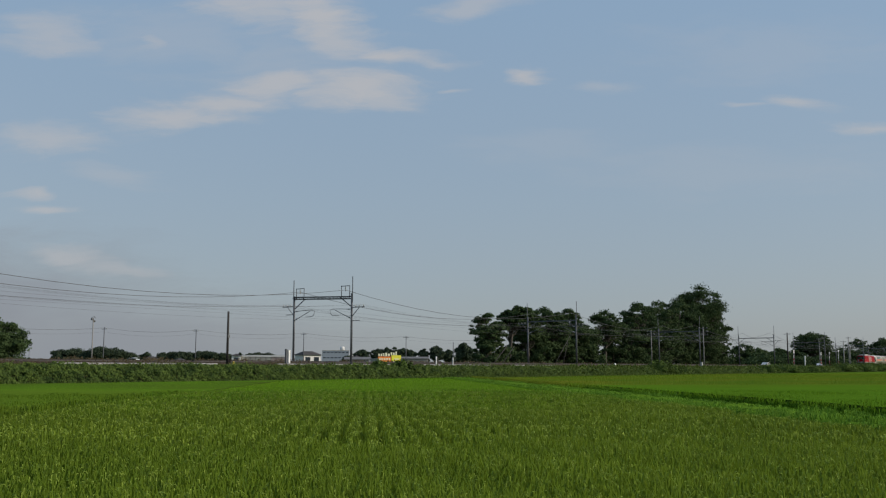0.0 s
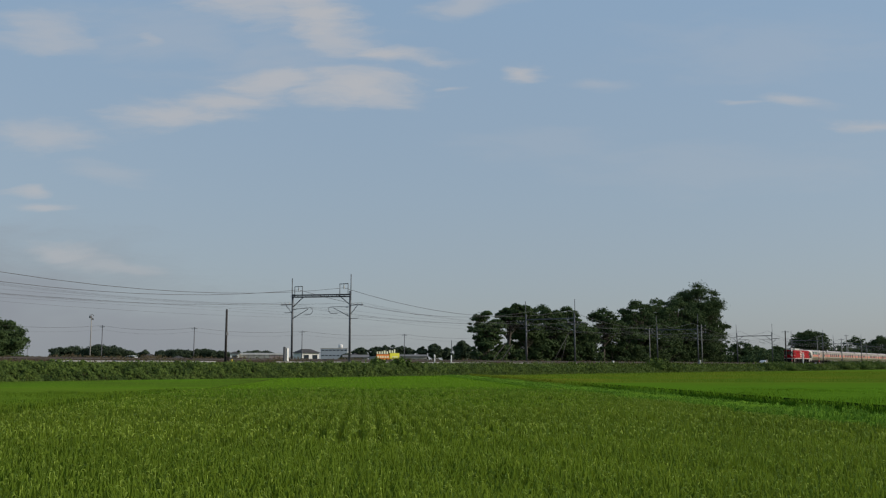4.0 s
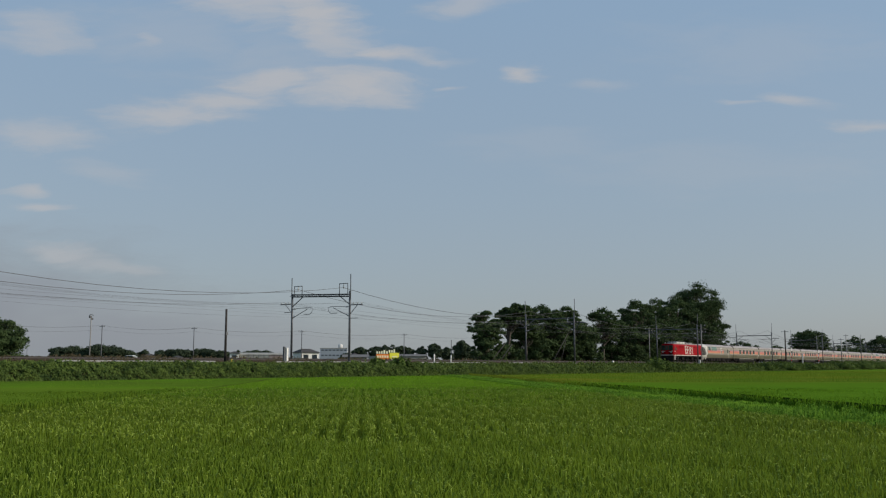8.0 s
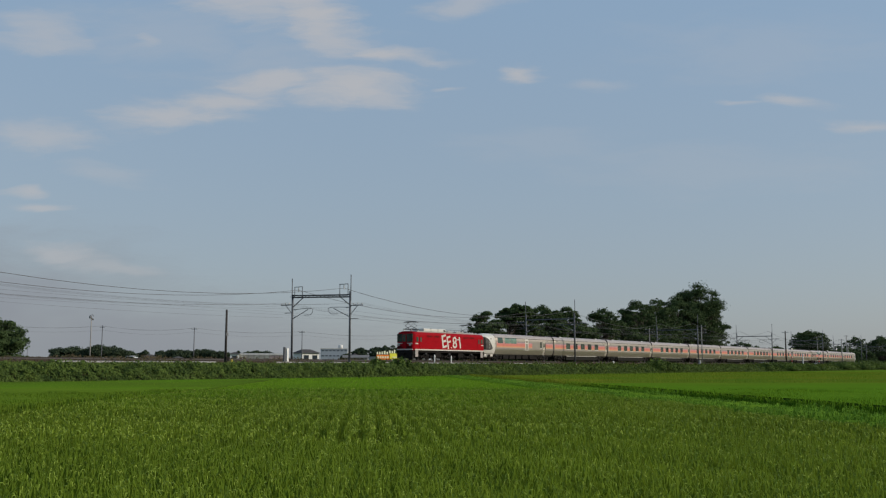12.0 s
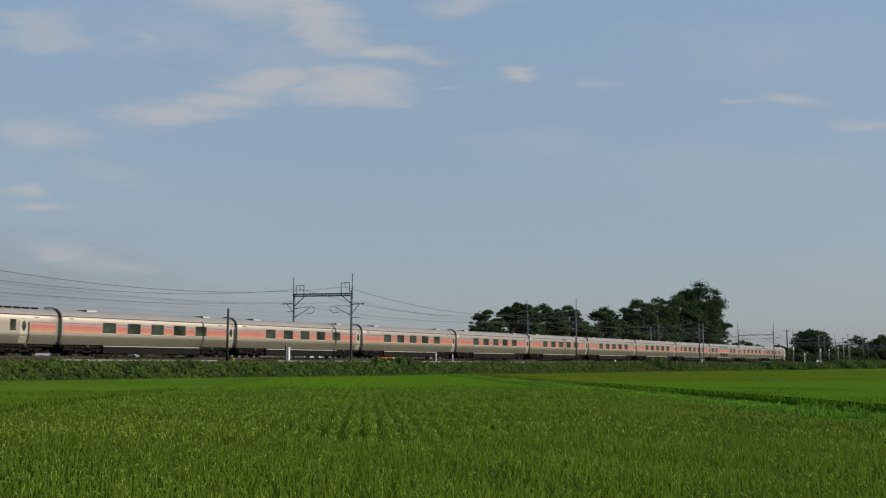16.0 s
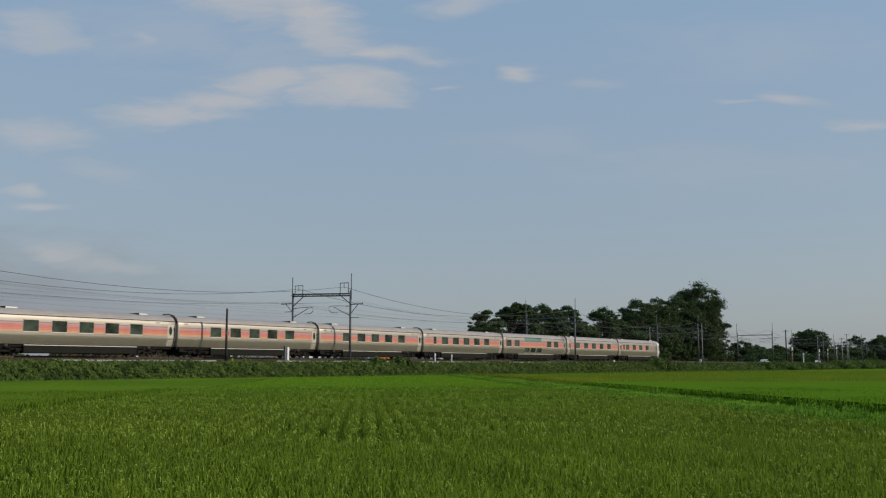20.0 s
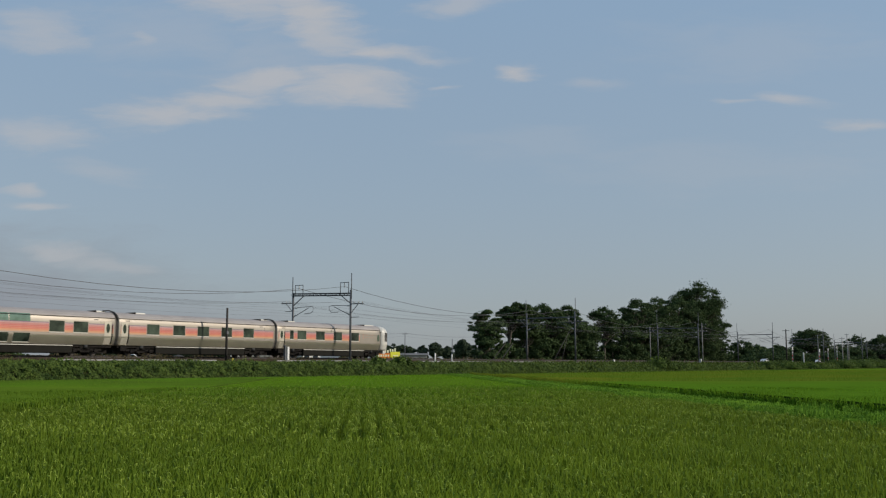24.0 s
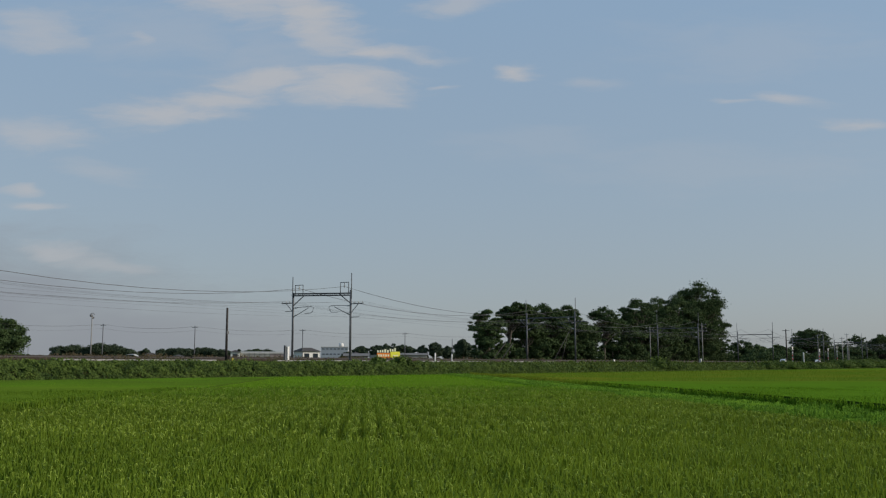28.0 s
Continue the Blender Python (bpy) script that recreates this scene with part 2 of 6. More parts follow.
# ---- ground and railway line ----
def ground_sheet():
    xs = np.concatenate([[-4800, -2000, -900, -400, -200], np.linspace(-120, 200, 33), [300, 600, 1200, 2500, 4800]])
    ys = np.concatenate([[-1500, -500, -150, -50], np.linspace(0, 200, 21), [300, 600, 1200, 2500, 4800]])
    X, Y = np.meshgrid(xs, ys, indexing="ij")
    V = np.stack([X, Y, np.zeros_like(X)], -1).reshape(-1, 3)
    n = len(ys)
    i, j = np.meshgrid(np.arange(len(xs) - 1), np.arange(n - 1), indexing="ij")
    a = (i * n + j).ravel()
    tagged(quick("ground", V, np.stack([a, a + n, a + n + 1, a + 1], 1), M_far_ground), "flat farmland of grass and earth to the horizon", "ground", kind="structure")


ground_sheet()
tagged(strip("railway_embankment", [(63.6, -0.1), (64.6, 0.35), (65.6, 1.0), (66.8, 1.6), (68.2, 1.85), (70.5, 1.95), (72.6, 2.0), (83.5, 2.0), (86, 1.2), (88.5, -0.1)],
             -160, 1500, 3.0, M_bank, 0.05), "low earth railway embankment overgrown with weeds", "embankment", kind="structure")
tagged(strip("ballast_bed", [(71.7, 1.95), (72.4, 2.16), (73.05, 2.3), (74.65, 2.3), (76.5, 2.27), (78.5, 2.3), (80.1, 2.3), (80.9, 2.14), (81.6, 1.95)],
             -160, 1500, 0.8, M_ballast, 0.02), "brown crushed stone ballast under the tracks", "ballast", kind="structure")
for s0, s1 in ((46, 63), (71, 91), (96, 112), (117, 130)):
    tagged(strip("cable_trough", [(69.6, 1.9), (69.6, 2.15), (70.25, 2.17), (70.25, 1.9)], s0, s1, 1.0, M_pole_conc, 0.008), "pale concrete cable trough beside the track", "cable trough", "cable troughs beside the track", "structure")


def rails():
    for centre in (TRACK_NEAR, TRACK_FAR):
        for side in (-0.5335, 0.5335):
            d = centre + side
            prof = [(d - 0.065, 2.32), (d - 0.065, 2.34), (d - 0.012, 2.37), (d - 0.012, 2.44), (d - 0.034, 2.45), (d - 0.034, 2.48),
                    (d + 0.034, 2.48), (d + 0.034, 2.45), (d + 0.012, 2.44), (d + 0.012, 2.37), (d + 0.065, 2.34), (d + 0.065, 2.32)]
            tagged(strip("rail", prof, -160, 1500, 20.0, M_steel_rail), "rusty steel rail with a worn running surface", "rail", "rails of the two tracks", "structure")
    V, F = [], []
    corner = np.array([[x, y, z] for x in (-0.12, 0.12) for y in (-1.0, 1.0) for z in (2.2, 2.335)])
    quad = np.array([[0, 1, 3, 2], [4, 6, 7, 5], [0, 4, 5, 1], [2, 3, 7, 6], [1, 5, 7, 3]])
    for centre in (TRACK_NEAR, TRACK_FAR):
        for i in range(330):
            F.append(quad + 8 * len(V))
            V.append(corner + [20 + i * 0.62, centre, 0])
    ob = quick("sleeper", np.concatenate(V), np.concatenate(F), M_darkpole)
    ob.matrix_world = LINE
    tagged(ob, "dark wooden sleepers bedded in brown ballast", "sleepers", kind="stuff")


rails()
SPANS = [28.4, 84.75, 141.0, 197.6, 251.5, 304.0, 358.0, 412.0, 466.0, 520.0]
POLE_NEAR, POLE_FAR = 71.6, 80.6
SLIM_Z = 9.4


def gantry(s, slim=False):
    """Two steel-pipe masts and a beam across both tracks, with brackets, arms and feeder frames."""
    g = new("catenary_gantry")
    g.matrix_world = LINE @ pose(s, 0, 0)
    for d, out in ((POLE_NEAR, -1), (POLE_FAR, 1)):
        bm = bmesh.new()
        tube(bm, [(0, d, 1.9), (0, d, 10.25)], [0.135, 0.12], 12)
        part("mast", bm, M_galv, g)
        bm = bmesh.new()
        tube(bm, [(0, d + out * 0.1, 9.2), (0, d + out * 0.1, 12.5 if slim else 12.18)], 0.055, 8)
        part("lightning_rod", bm, M_galv, g, "slim grey pole above the mast")
        part("footing", boxes((-0.4, 0.4, d - 0.4, d + 0.4, 1.7, 2.12), bevel=0.03), M_concrete, g, "grey concrete footing")
        inn = -out
        bm = bmesh.new()
        tube(bm, [(0, d + inn * 0.12, 8.3 if slim else 8.75), (0, d + inn * 1.75, SLIM_Z if slim else 9.85)], 0.055, 6)
        part("knee_brace", bm, M_galv, g)
        if not slim:
            # feeder frame on the beam
            bm = bmesh.new()
            c = d + inn * 0.95
            for a, b in (((0, c - 0.62, 9.95), (0, c - 0.62, 11.15)), ((0, c + 0.62, 9.95), (0, c + 0.62, 11.15)), ((0, c - 0.66, 11.13), (0, c + 0.66, 11.13))):
                tube(bm, [a, b], 0.045, 6)
            frame_part = part("feeder_frame", bm, M_galv, g)
            bm = bmesh.new()
            for z in (11.02, 10.92, 10.82, 10.72, 10.62):
                tube(bm, [(0, c, z), (0, c, z - 0.06)], 0.075, 8)
            tube(bm, [(0, c, 11.1), (0, c, 10.5)], 0.02, 5)
            part("insulator_string", bm, M_insul, frame_part, "grey porcelain insulator discs")
        # outer crossarm with three pin insulators
        z = 9.02 if out > 0 else 8.62
        bm = bmesh.new()
        box(bm, -0.05, 0.05, min(d, d + out * 1.9), max(d, d + out * 1.9), z - 0.05, z + 0.05)
        tube(bm, [(0, d + out * 0.1, z - 1.0), (0, d + out * 1.1, z - 0.05)], 0.04, 6)
        arm = part("crossarm", bm, M_galv, g)
        for k in (0.55, 1.15, 1.75):
            bm = bmesh.new()
            tube(bm, [(0, d + out * k, z + 0.04), (0, d + out * k, z + 0.12), (0, d + out * k, z + 0.13), (0, d + out * k, z + 0.26)], [0.025, 0.025, 0.07, 0.04], 8)
            part("pin_insulator", bm, M_insul, arm)
        bm = bmesh.new()
        z2 = 8.05 if out > 0 else 7.1
        box(bm, -0.035, 0.035, min(d, d + out * 1.25), max(d, d + out * 1.25), z2 - 0.035, z2 + 0.035)
        part("lower_arm", bm, M_galv, g)
        # cantilever with curved registration arm towards the track
        bm = bmesh.new()
        tube(bm, [(0, d + inn * 0.12, 7.35), (0, d + inn * 1.5, 7.95), (0, d + inn * 2.5, 8.38)], 0.04, 6)
        tube(bm, [(0, d + inn * 0.12, 8.42), (0, d + inn * 1.6, 8.5), (0, d + inn * 2.9, 8.52), (0, d + inn * 3.3, 8.4), (0, d + inn * 3.2, 8.0), (0, d + inn * 2.9, 7.75), (0, d + inn * 1.9, 7.72)], 0.035, 6)
        part("cantilever", bm, M_galv, g)
        for z, rise in ((7.35, 0.43), (8.43, 0.0)):
            bm = bmesh.new()
            tube(bm, [(0, d + inn * (0.26 + 0.06 * q), z + rise * (0.26 + 0.06 * q)) for q in range(7)], [0.05, 0.09, 0.05, 0.09, 0.05, 0.09, 0.05], 8)
            part("strut_insulator", bm, M_insul, g)
    bm = bmesh.new()
    if slim:
        box(bm, -0.08, 0.08, POLE_NEAR, POLE_FAR, SLIM_Z - 0.09, SLIM_Z + 0.09)
    else:
        for zz in (9.75, 10.0):
            box(bm, -0.13, 0.13, POLE_NEAR, POLE_FAR, zz - 0.06, zz + 0.06)
        for k in range(15):
            d = POLE_NEAR + 0.3 + k * 0.6
            tube(bm, [(-0.11, d, 9.79), (-0.11, d + 0.3, 10.01), (-0.11, d + 0.6, 9.79)], 0.025, 4)
            tube(bm, [(0.11, d, 9.79), (0.11, d + 0.3, 10.01), (0.11, d + 0.6, 9.79)], 0.025, 4)
        for v in bm.verts:
            v.co.z += (v.co.y - 76.1) * 0.031
    part("beam", bm, M_galv if slim else M_beam, g)
    return tagged(g, "grey steel pipe catenary gantry spanning two tracks", "gantry", "catenary gantries along the railway")


first = gantry(SPANS[0])
copy_thing(first, LINE @ pose(SPANS[1], 0, 0))
second = gantry(SPANS[2], True)
for s in SPANS[3:]:
    copy_thing(second, LINE @ pose(s, 0, 0))


def wire(name, d, z, sag, radius, label, upto=len(SPANS)):
    """One conductor, hung from gantry to gantry."""
    V, F = [], []
    pts = []
    for a, b in zip(SPANS[:upto], SPANS[1:upto]):
        for k in range(12):
            u = k / 12
            pts.append((a + (b - a) * u, d, z - 4 * sag * u * (1 - u)))
    pts.append((SPANS[upto - 1], d, z))
    pts = np.array(pts)
    ring = np.array([(0, math.cos(a), math.sin(a)) for a in (0.785, 2.356, 3.927, 5.498)]) * radius
    V = (pts[:, None, :] + ring[None]).reshape(-1, 3)
    i, j = np.meshgrid(np.arange(len(pts) - 1), np.arange(4), indexing="ij")
    F = np.stack([(i * 4 + j).ravel(), (i * 4 + (j + 1) % 4).ravel(), ((i + 1) * 4 + (j + 1) % 4).ravel(), ((i + 1) * 4 + j).ravel()], 1)
    ob = quick(name, V, F, M_wire)
    ob.matrix_world = LINE
    return tagged(ob, label, "overhead wire", "overhead wires of the railway")


for d, z, sag in ((POLE_NEAR + 0.95, 10.66, 1.98), (POLE_FAR - 0.95, 10.74, 1.92)):
    wire("feeder_wire", d, z, sag, 0.028, "thick dark feeder wire hung from gantry frames")
for d, z in ((POLE_FAR + 0.55, 9.28), (POLE_FAR + 1.15, 9.28), (POLE_FAR + 1.75, 9.28), (POLE_NEAR - 0.55, 8.88), (POLE_NEAR - 1.15, 8.88), (POLE_NEAR - 1.75, 8.88)):
    wire("signal_line_wire", d, z, 1.25, 0.007, "thin dark wire on crossarm insulators")
wire("return_wire", POLE_NEAR - 1.2, 7.1, 0.6, 0.008, "thin dark return wire below the crossarm")
for d in (TRACK_NEAR, TRACK_FAR):
    wire("messenger_wire", d, 8.45, 0.6, 0.009, "dark messenger wire above the track")
    wire("contact_wire", d, 7.6, 0.02, 0.008, "taut copper contact wire above the track")


# ---- train ----
def paint_ramp(name, bands, rough, metal):
    """Paint in level bands of (height, colour) up the side, with light grime."""
    m = mat(name, (0.5, 0.5, 0.5), rough, metal)
    n, L = m.node_tree.nodes, m.node_tree.links
    tc, sp, mr, cr = n.new("ShaderNodeTexCoord"), n.new("ShaderNodeSeparateXYZ"), n.new("ShaderNodeMapRange"), n.new("ShaderNodeValToRGB")
    L.new(tc.outputs["Object"], sp.inputs[0])
    L.new(sp.outputs["Z"], mr.inputs["Value"])
    mr.inputs["From Min"].default_value, mr.inputs["From Max"].default_value = 0.0, 4.2
    L.new(mr.outputs[0], cr.inputs[0])
    cr.color_ramp.interpolation = "CONSTANT"
    els = cr.color_ramp.elements
    els[0].position, els[0].color = bands[0][0] / 4.2, (*bands[0][1], 1)
    els[1].position, els[1].color = bands[1][0] / 4.2, (*bands[1][1], 1)
    for z, c in bands[2:]:
        els.new(z / 4.2).color = (*c, 1)
    nz = n.new("ShaderNodeTexNoise")
    nz.inputs["Scale"].default_value = 1.3
    nz.inputs["Detail"].default_value = 6
    mp = n.new("ShaderNodeMapping")
    mp.inputs["Scale"].default_value = (1, 1, 0.25)
    L.new(tc.outputs["Object"], mp.inputs[0])
    L.new(mp.outputs[0], nz.inputs["Vector"])
    mx = n.new("ShaderNodeMix")
    mx.data_type, mx.blend_type = "RGBA", "MULTIPLY"
    mx.inputs[0].default_value = 0.35
    L.new(cr.outputs[0], mx.inputs[6])
    L.new(nz.outputs["Fac"], mx.inputs[7])
    L.new(mx.outputs[2], n["Principled BSDF"].inputs["Base Color"])
    return m


SILVER = (0.315, 0.285, 0.25)
M_body = mat("stainless_body", SILVER, 0.52, metal=0.75, vary=0.4, scale=0.8, tint=(0.26, 0.225, 0.17), bump=0.02, bump_scale=2)
M_lower = mat("polished_lower_panel", (0.74, 0.68, 0.56), 0.36, metal=0.9, vary=0.4, scale=0.9, tint=(0.58, 0.53, 0.43), bump=0.02, bump_scale=2)
M_stripe = paint_ramp("sunset_stripes", [(0, SILVER), (1.92, (0.60, 0.361, 0.238)), (2.03, (0.68, 0.328, 0.172)), (2.12, (0.68, 0.213, 0.131)), (2.22, (0.66, 0.295, 0.221)), (2.25, (0.66, 0.180, 0.131)), (2.36, (0.64, 0.295, 0.238)), (2.39, (0.64, 0.180, 0.148)),
                                       (2.49, (0.62, 0.328, 0.279)), (2.52, (0.60, 0.213, 0.197)), (2.60, (0.58, 0.369, 0.328)), (2.63, (0.56, 0.262, 0.262)), (2.69, (0.55, 0.410, 0.369)), (2.72, (0.24, 0.131, 0.221)), (2.77, SILVER)], 0.5, 0.1)
M_roof = mat("roof_grey", (0.37, 0.335, 0.315), 0.6, metal=0.1, vary=0.5, scale=0.7, tint=(0.26, 0.225, 0.205))
# greenish patches colour in reflections that differ from window to window
M_glass = mat("dark_glass_with_reflections", (0.010, 0.015, 0.011), 0.12, vary=1.0, scale=0.45, tint=(0.085, 0.115, 0.085), spec=0.16)
M_green_glass = mat("green_tinted_glass", (0.06, 0.10, 0.08), 0.08, vary=0.5, scale=0.9, tint=(0.02, 0.04, 0.035), spec=0.4)
M_mint = mat("mint_glass", (0.17, 0.27, 0.21), 0.1, vary=0.8, scale=0.9, tint=(0.05, 0.09, 0.07), spec=0.4)
# grey base colour stands in for reflections in end and observation windows
M_reflection_glass = mat("grey_reflection_glass", (0.22, 0.215, 0.205), 0.12, vary=0.8, scale=0.9, tint=(0.08, 0.07, 0.065), spec=0.5)
M_badge = mat("badge_green", (0.05, 0.085, 0.05), 0.5, vary=0.3, scale=4)
M_faded = mat("faded_print", (0.40, 0.24, 0.18), 0.6, vary=0.5, scale=3)
M_white_cap = mat("white_front_paint", (0.60, 0.58, 0.53), 0.35, vary=0.25, scale=1.2, tint=(0.6, 0.57, 0.5))
M_line = mat("white_line_paint", (0.58, 0.56, 0.50), 0.4, vary=0.3, scale=3, tint=(0.55, 0.52, 0.46))
M_red = mat("loco_red_paint", (0.33, 0.002, 0.008), 0.45, vary=0.35, scale=0.9, tint=(0.22, 0.002, 0.006), spec=0.06)
M_loco_grey = mat("loco_roof_grey", (0.36, 0.33, 0.31), 0.7, vary=0.5, scale=1.2, tint=(0.22, 0.18, 0.16))
M_lamp = mat("lamp_glass", (0.36, 0.35, 0.32), 0.15)
M_door = mat("door_paint", (0.50, 0.46, 0.38), 0.45, metal=0.3, vary=0.3, scale=1.5)
M_skirt = mat("lower_skirt_paint", (0.016, 0.015, 0.012), 0.7, vary=0.5, scale=1.5, spec=0.1)

HALF = [(1.20, 0.93), (1.30, 1.2), (1.41, 1.54), (1.449, 1.70), (1.452, 1.80), (1.45, 2.75), (1.445, 3.0), (1.41, 3.22), (1.36, 3.36), (1.22, 3.58), (0.95, 3.78), (0.55, 3.91), (0.0, 3.95)]


def section(x, scale_w=1.0, top=1.0, floor=0.93):
    pts = [(x, -y * scale_w, floor + (z - 0.93) * top) for y, z in HALF] + [(x, y * scale_w, floor + (z - 0.93) * top) for y, z in reversed(HALF[:-1])]
    return [Vector(p) for p in pts]


def side_y(z):
    return float(np.interp(z, [p[1] for p in HALF], [p[0] for p in HALF]))


def side_panel(bm, x0, x1, z0, z1, proud, rows=4, corner=0.0, sides=(-1, 1)):
    """A thin plate that follows the curve of the car side."""
    for sg in sides:
        zs = np.linspace(z0, z1, rows + 1)
        out = [[bm.verts.new((x, sg * (side_y(z) + proud), z)) for z in zs] for x in (x0, x1)]
        inn = [[bm.verts.new((x, sg * (side_y(z) - 0.03), z)) for z in zs] for x in (x0, x1)]
        for j in range(rows):
            bm.faces.new((out[0][j], out[1][j], out[1][j + 1], out[0][j + 1]) if sg < 0 else (out[0][j + 1], out[1][j + 1], out[1][j], out[0][j]))
            bm.faces.new((inn[0][j], out[0][j], out[0][j + 1], inn[0][j + 1]))
            bm.faces.new((inn[1][j], out[1][j], out[1][j + 1], inn[1][j + 1]))
        bm.faces.new((out[0][0], inn[0][0], inn[1][0], out[1][0]))
        bm.faces.new((out[0][-1], inn[0][-1], inn[1][-1], out[1][-1]))
    bmesh.ops.recalc_face_normals(bm, faces=bm.faces)
    return bm


def bogie(parent, x):
    bm = bmesh.new()
    for sg in (-1, 1):
        y0, y1 = sorted((sg * 0.92, sg * 1.08))
        box(bm, x - 1.65, x + 1.65, y0, y1, 0.42, 0.62, 0.03)
        box(bm, x - 0.5, x + 0.5, y0, y1, 0.28, 0.75, 0.04)
        for w in (-1.05, 1.05):
            box(bm, x + w - 0.2, x + w + 0.2, min(sg * 1.0, sg * 1.2), max(sg * 1.0, sg * 1.2), 0.3, 0.6, 0.04)
    box(bm, x - 0.3, x + 0.3, -1.0, 1.0, 0.5, 0.85)
    b = part("bogie", bm, M_under, parent, "grimy dark bogie frame")
    for w in (-1.05, 1.05):
        bm = bmesh.new()
        for sg in (-1, 1):
            tube(bm, [(x + w, sg * 0.50, 0.43), (x + w, sg * 0.53, 0.43), (x + w, sg * 0.55, 0.43), (x + w, sg * 0.62, 0.43)], [0.45, 0.45, 0.43, 0.43], 20)
        tube(bm, [(x + w, -0.6, 0.43), (x + w, 0.6, 0.43)], 0.09, 10)
        part("wheelset", bm, M_steel_rail, b)
    for sg in (-1, 1):
        bm = bmesh.new()
        tube(bm, [(x, sg * 1.02, 0.62), (x, sg * 1.02, 0.95)], 0.24, 12)
        part("air_spring", bm, M_black, b)


def oval(bm, x, z, w, h, y, sides=(-1, 1)):
    for sg in sides:
        ring = [Vector((x + w * math.cos(a), sg * (y + 0.0), z + h * math.sin(a))) for a in np.linspace(0, 2 * math.pi, 17)[:-1]]
        back = [Vector((p.x, sg * (y - 0.06), p.z)) for p in ring]
        loft(bm, [ring, back], True, False)
    bmesh.ops.recalc_face_normals(bm, faces=bm.faces)
    return bm


def car_window(parent, x0, w, z0=2.0, z1=2.92, material=None, framed=True):
    for sg in (-1, 1):
        if framed:
            win = part("window", side_panel(bmesh.new(), x0 - 0.05, x0 + w + 0.05, z0 - 0.05, z1 + 0.05, 0.010, sides=(sg,)), M_body, parent)
            part("pane", side_panel(bmesh.new(), x0, x0 + w, z0, z1, 0.016, sides=(sg,)), material or M_glass, win, "dark glass with pale reflections put into its colour")
            part("sill", side_panel(bmesh.new(), x0 - 0.02, x0 + w + 0.02, z0 - 0.09, z0 - 0.02, 0.03, 1, sides=(sg,)), M_line, win, "pale window sill")
        else:
            part("window", side_panel(bmesh.new(), x0, x0 + w, z0, z1, 0.014, 6, sides=(sg,)), material or M_glass, parent, "green tinted upper window")


def car_door(parent, x0, w=0.72):
    for sg in (-1, 1):
        door = part("door", side_panel(bmesh.new(), x0, x0 + w, 1.0, 3.0, 0.012, 8, sides=(sg,)), M_door, parent)
        part("door_window", oval(bmesh.new(), x0 + w * 0.5, 2.42, 0.18, 0.42, 1.475, (sg,)), M_glass, door, "dark oval door window")
        part("handrail", side_panel(bmesh.new(), x0 + w + 0.02, x0 + w + 0.12, 1.05, 2.75, 0.03, 5, sides=(sg,)), M_under, door)


def roof_unit(parent, x0, x1):
    u = part("roof_unit", boxes((x0 + 0.75, x1, -0.72, 0.72, 3.6, 3.985), bevel=0.07), M_line, parent, "pale air-conditioning unit")
    bm = bmesh.new()
    loft(bm, [[Vector((x0, y, z)) for y, z in ((-0.55, 3.6), (0.55, 3.6), (0.55, 3.93), (-0.55, 3.93))], [Vector((x0 + 0.8, y, z)) for y, z in ((-0.85, 3.6), (0.85, 3.6), (0.85, 4.01), (-0.85, 4.01))]], True, False)
    part("cowl", bm, M_under, u, "dark sloping intake cowl")


def base_at(t):
    """Where the joint that serves as the train's zero is along the line."""
    q = t - 17.0
    return 46.685 - 21.913 * q + 0.5 * 0.0471 * q * q


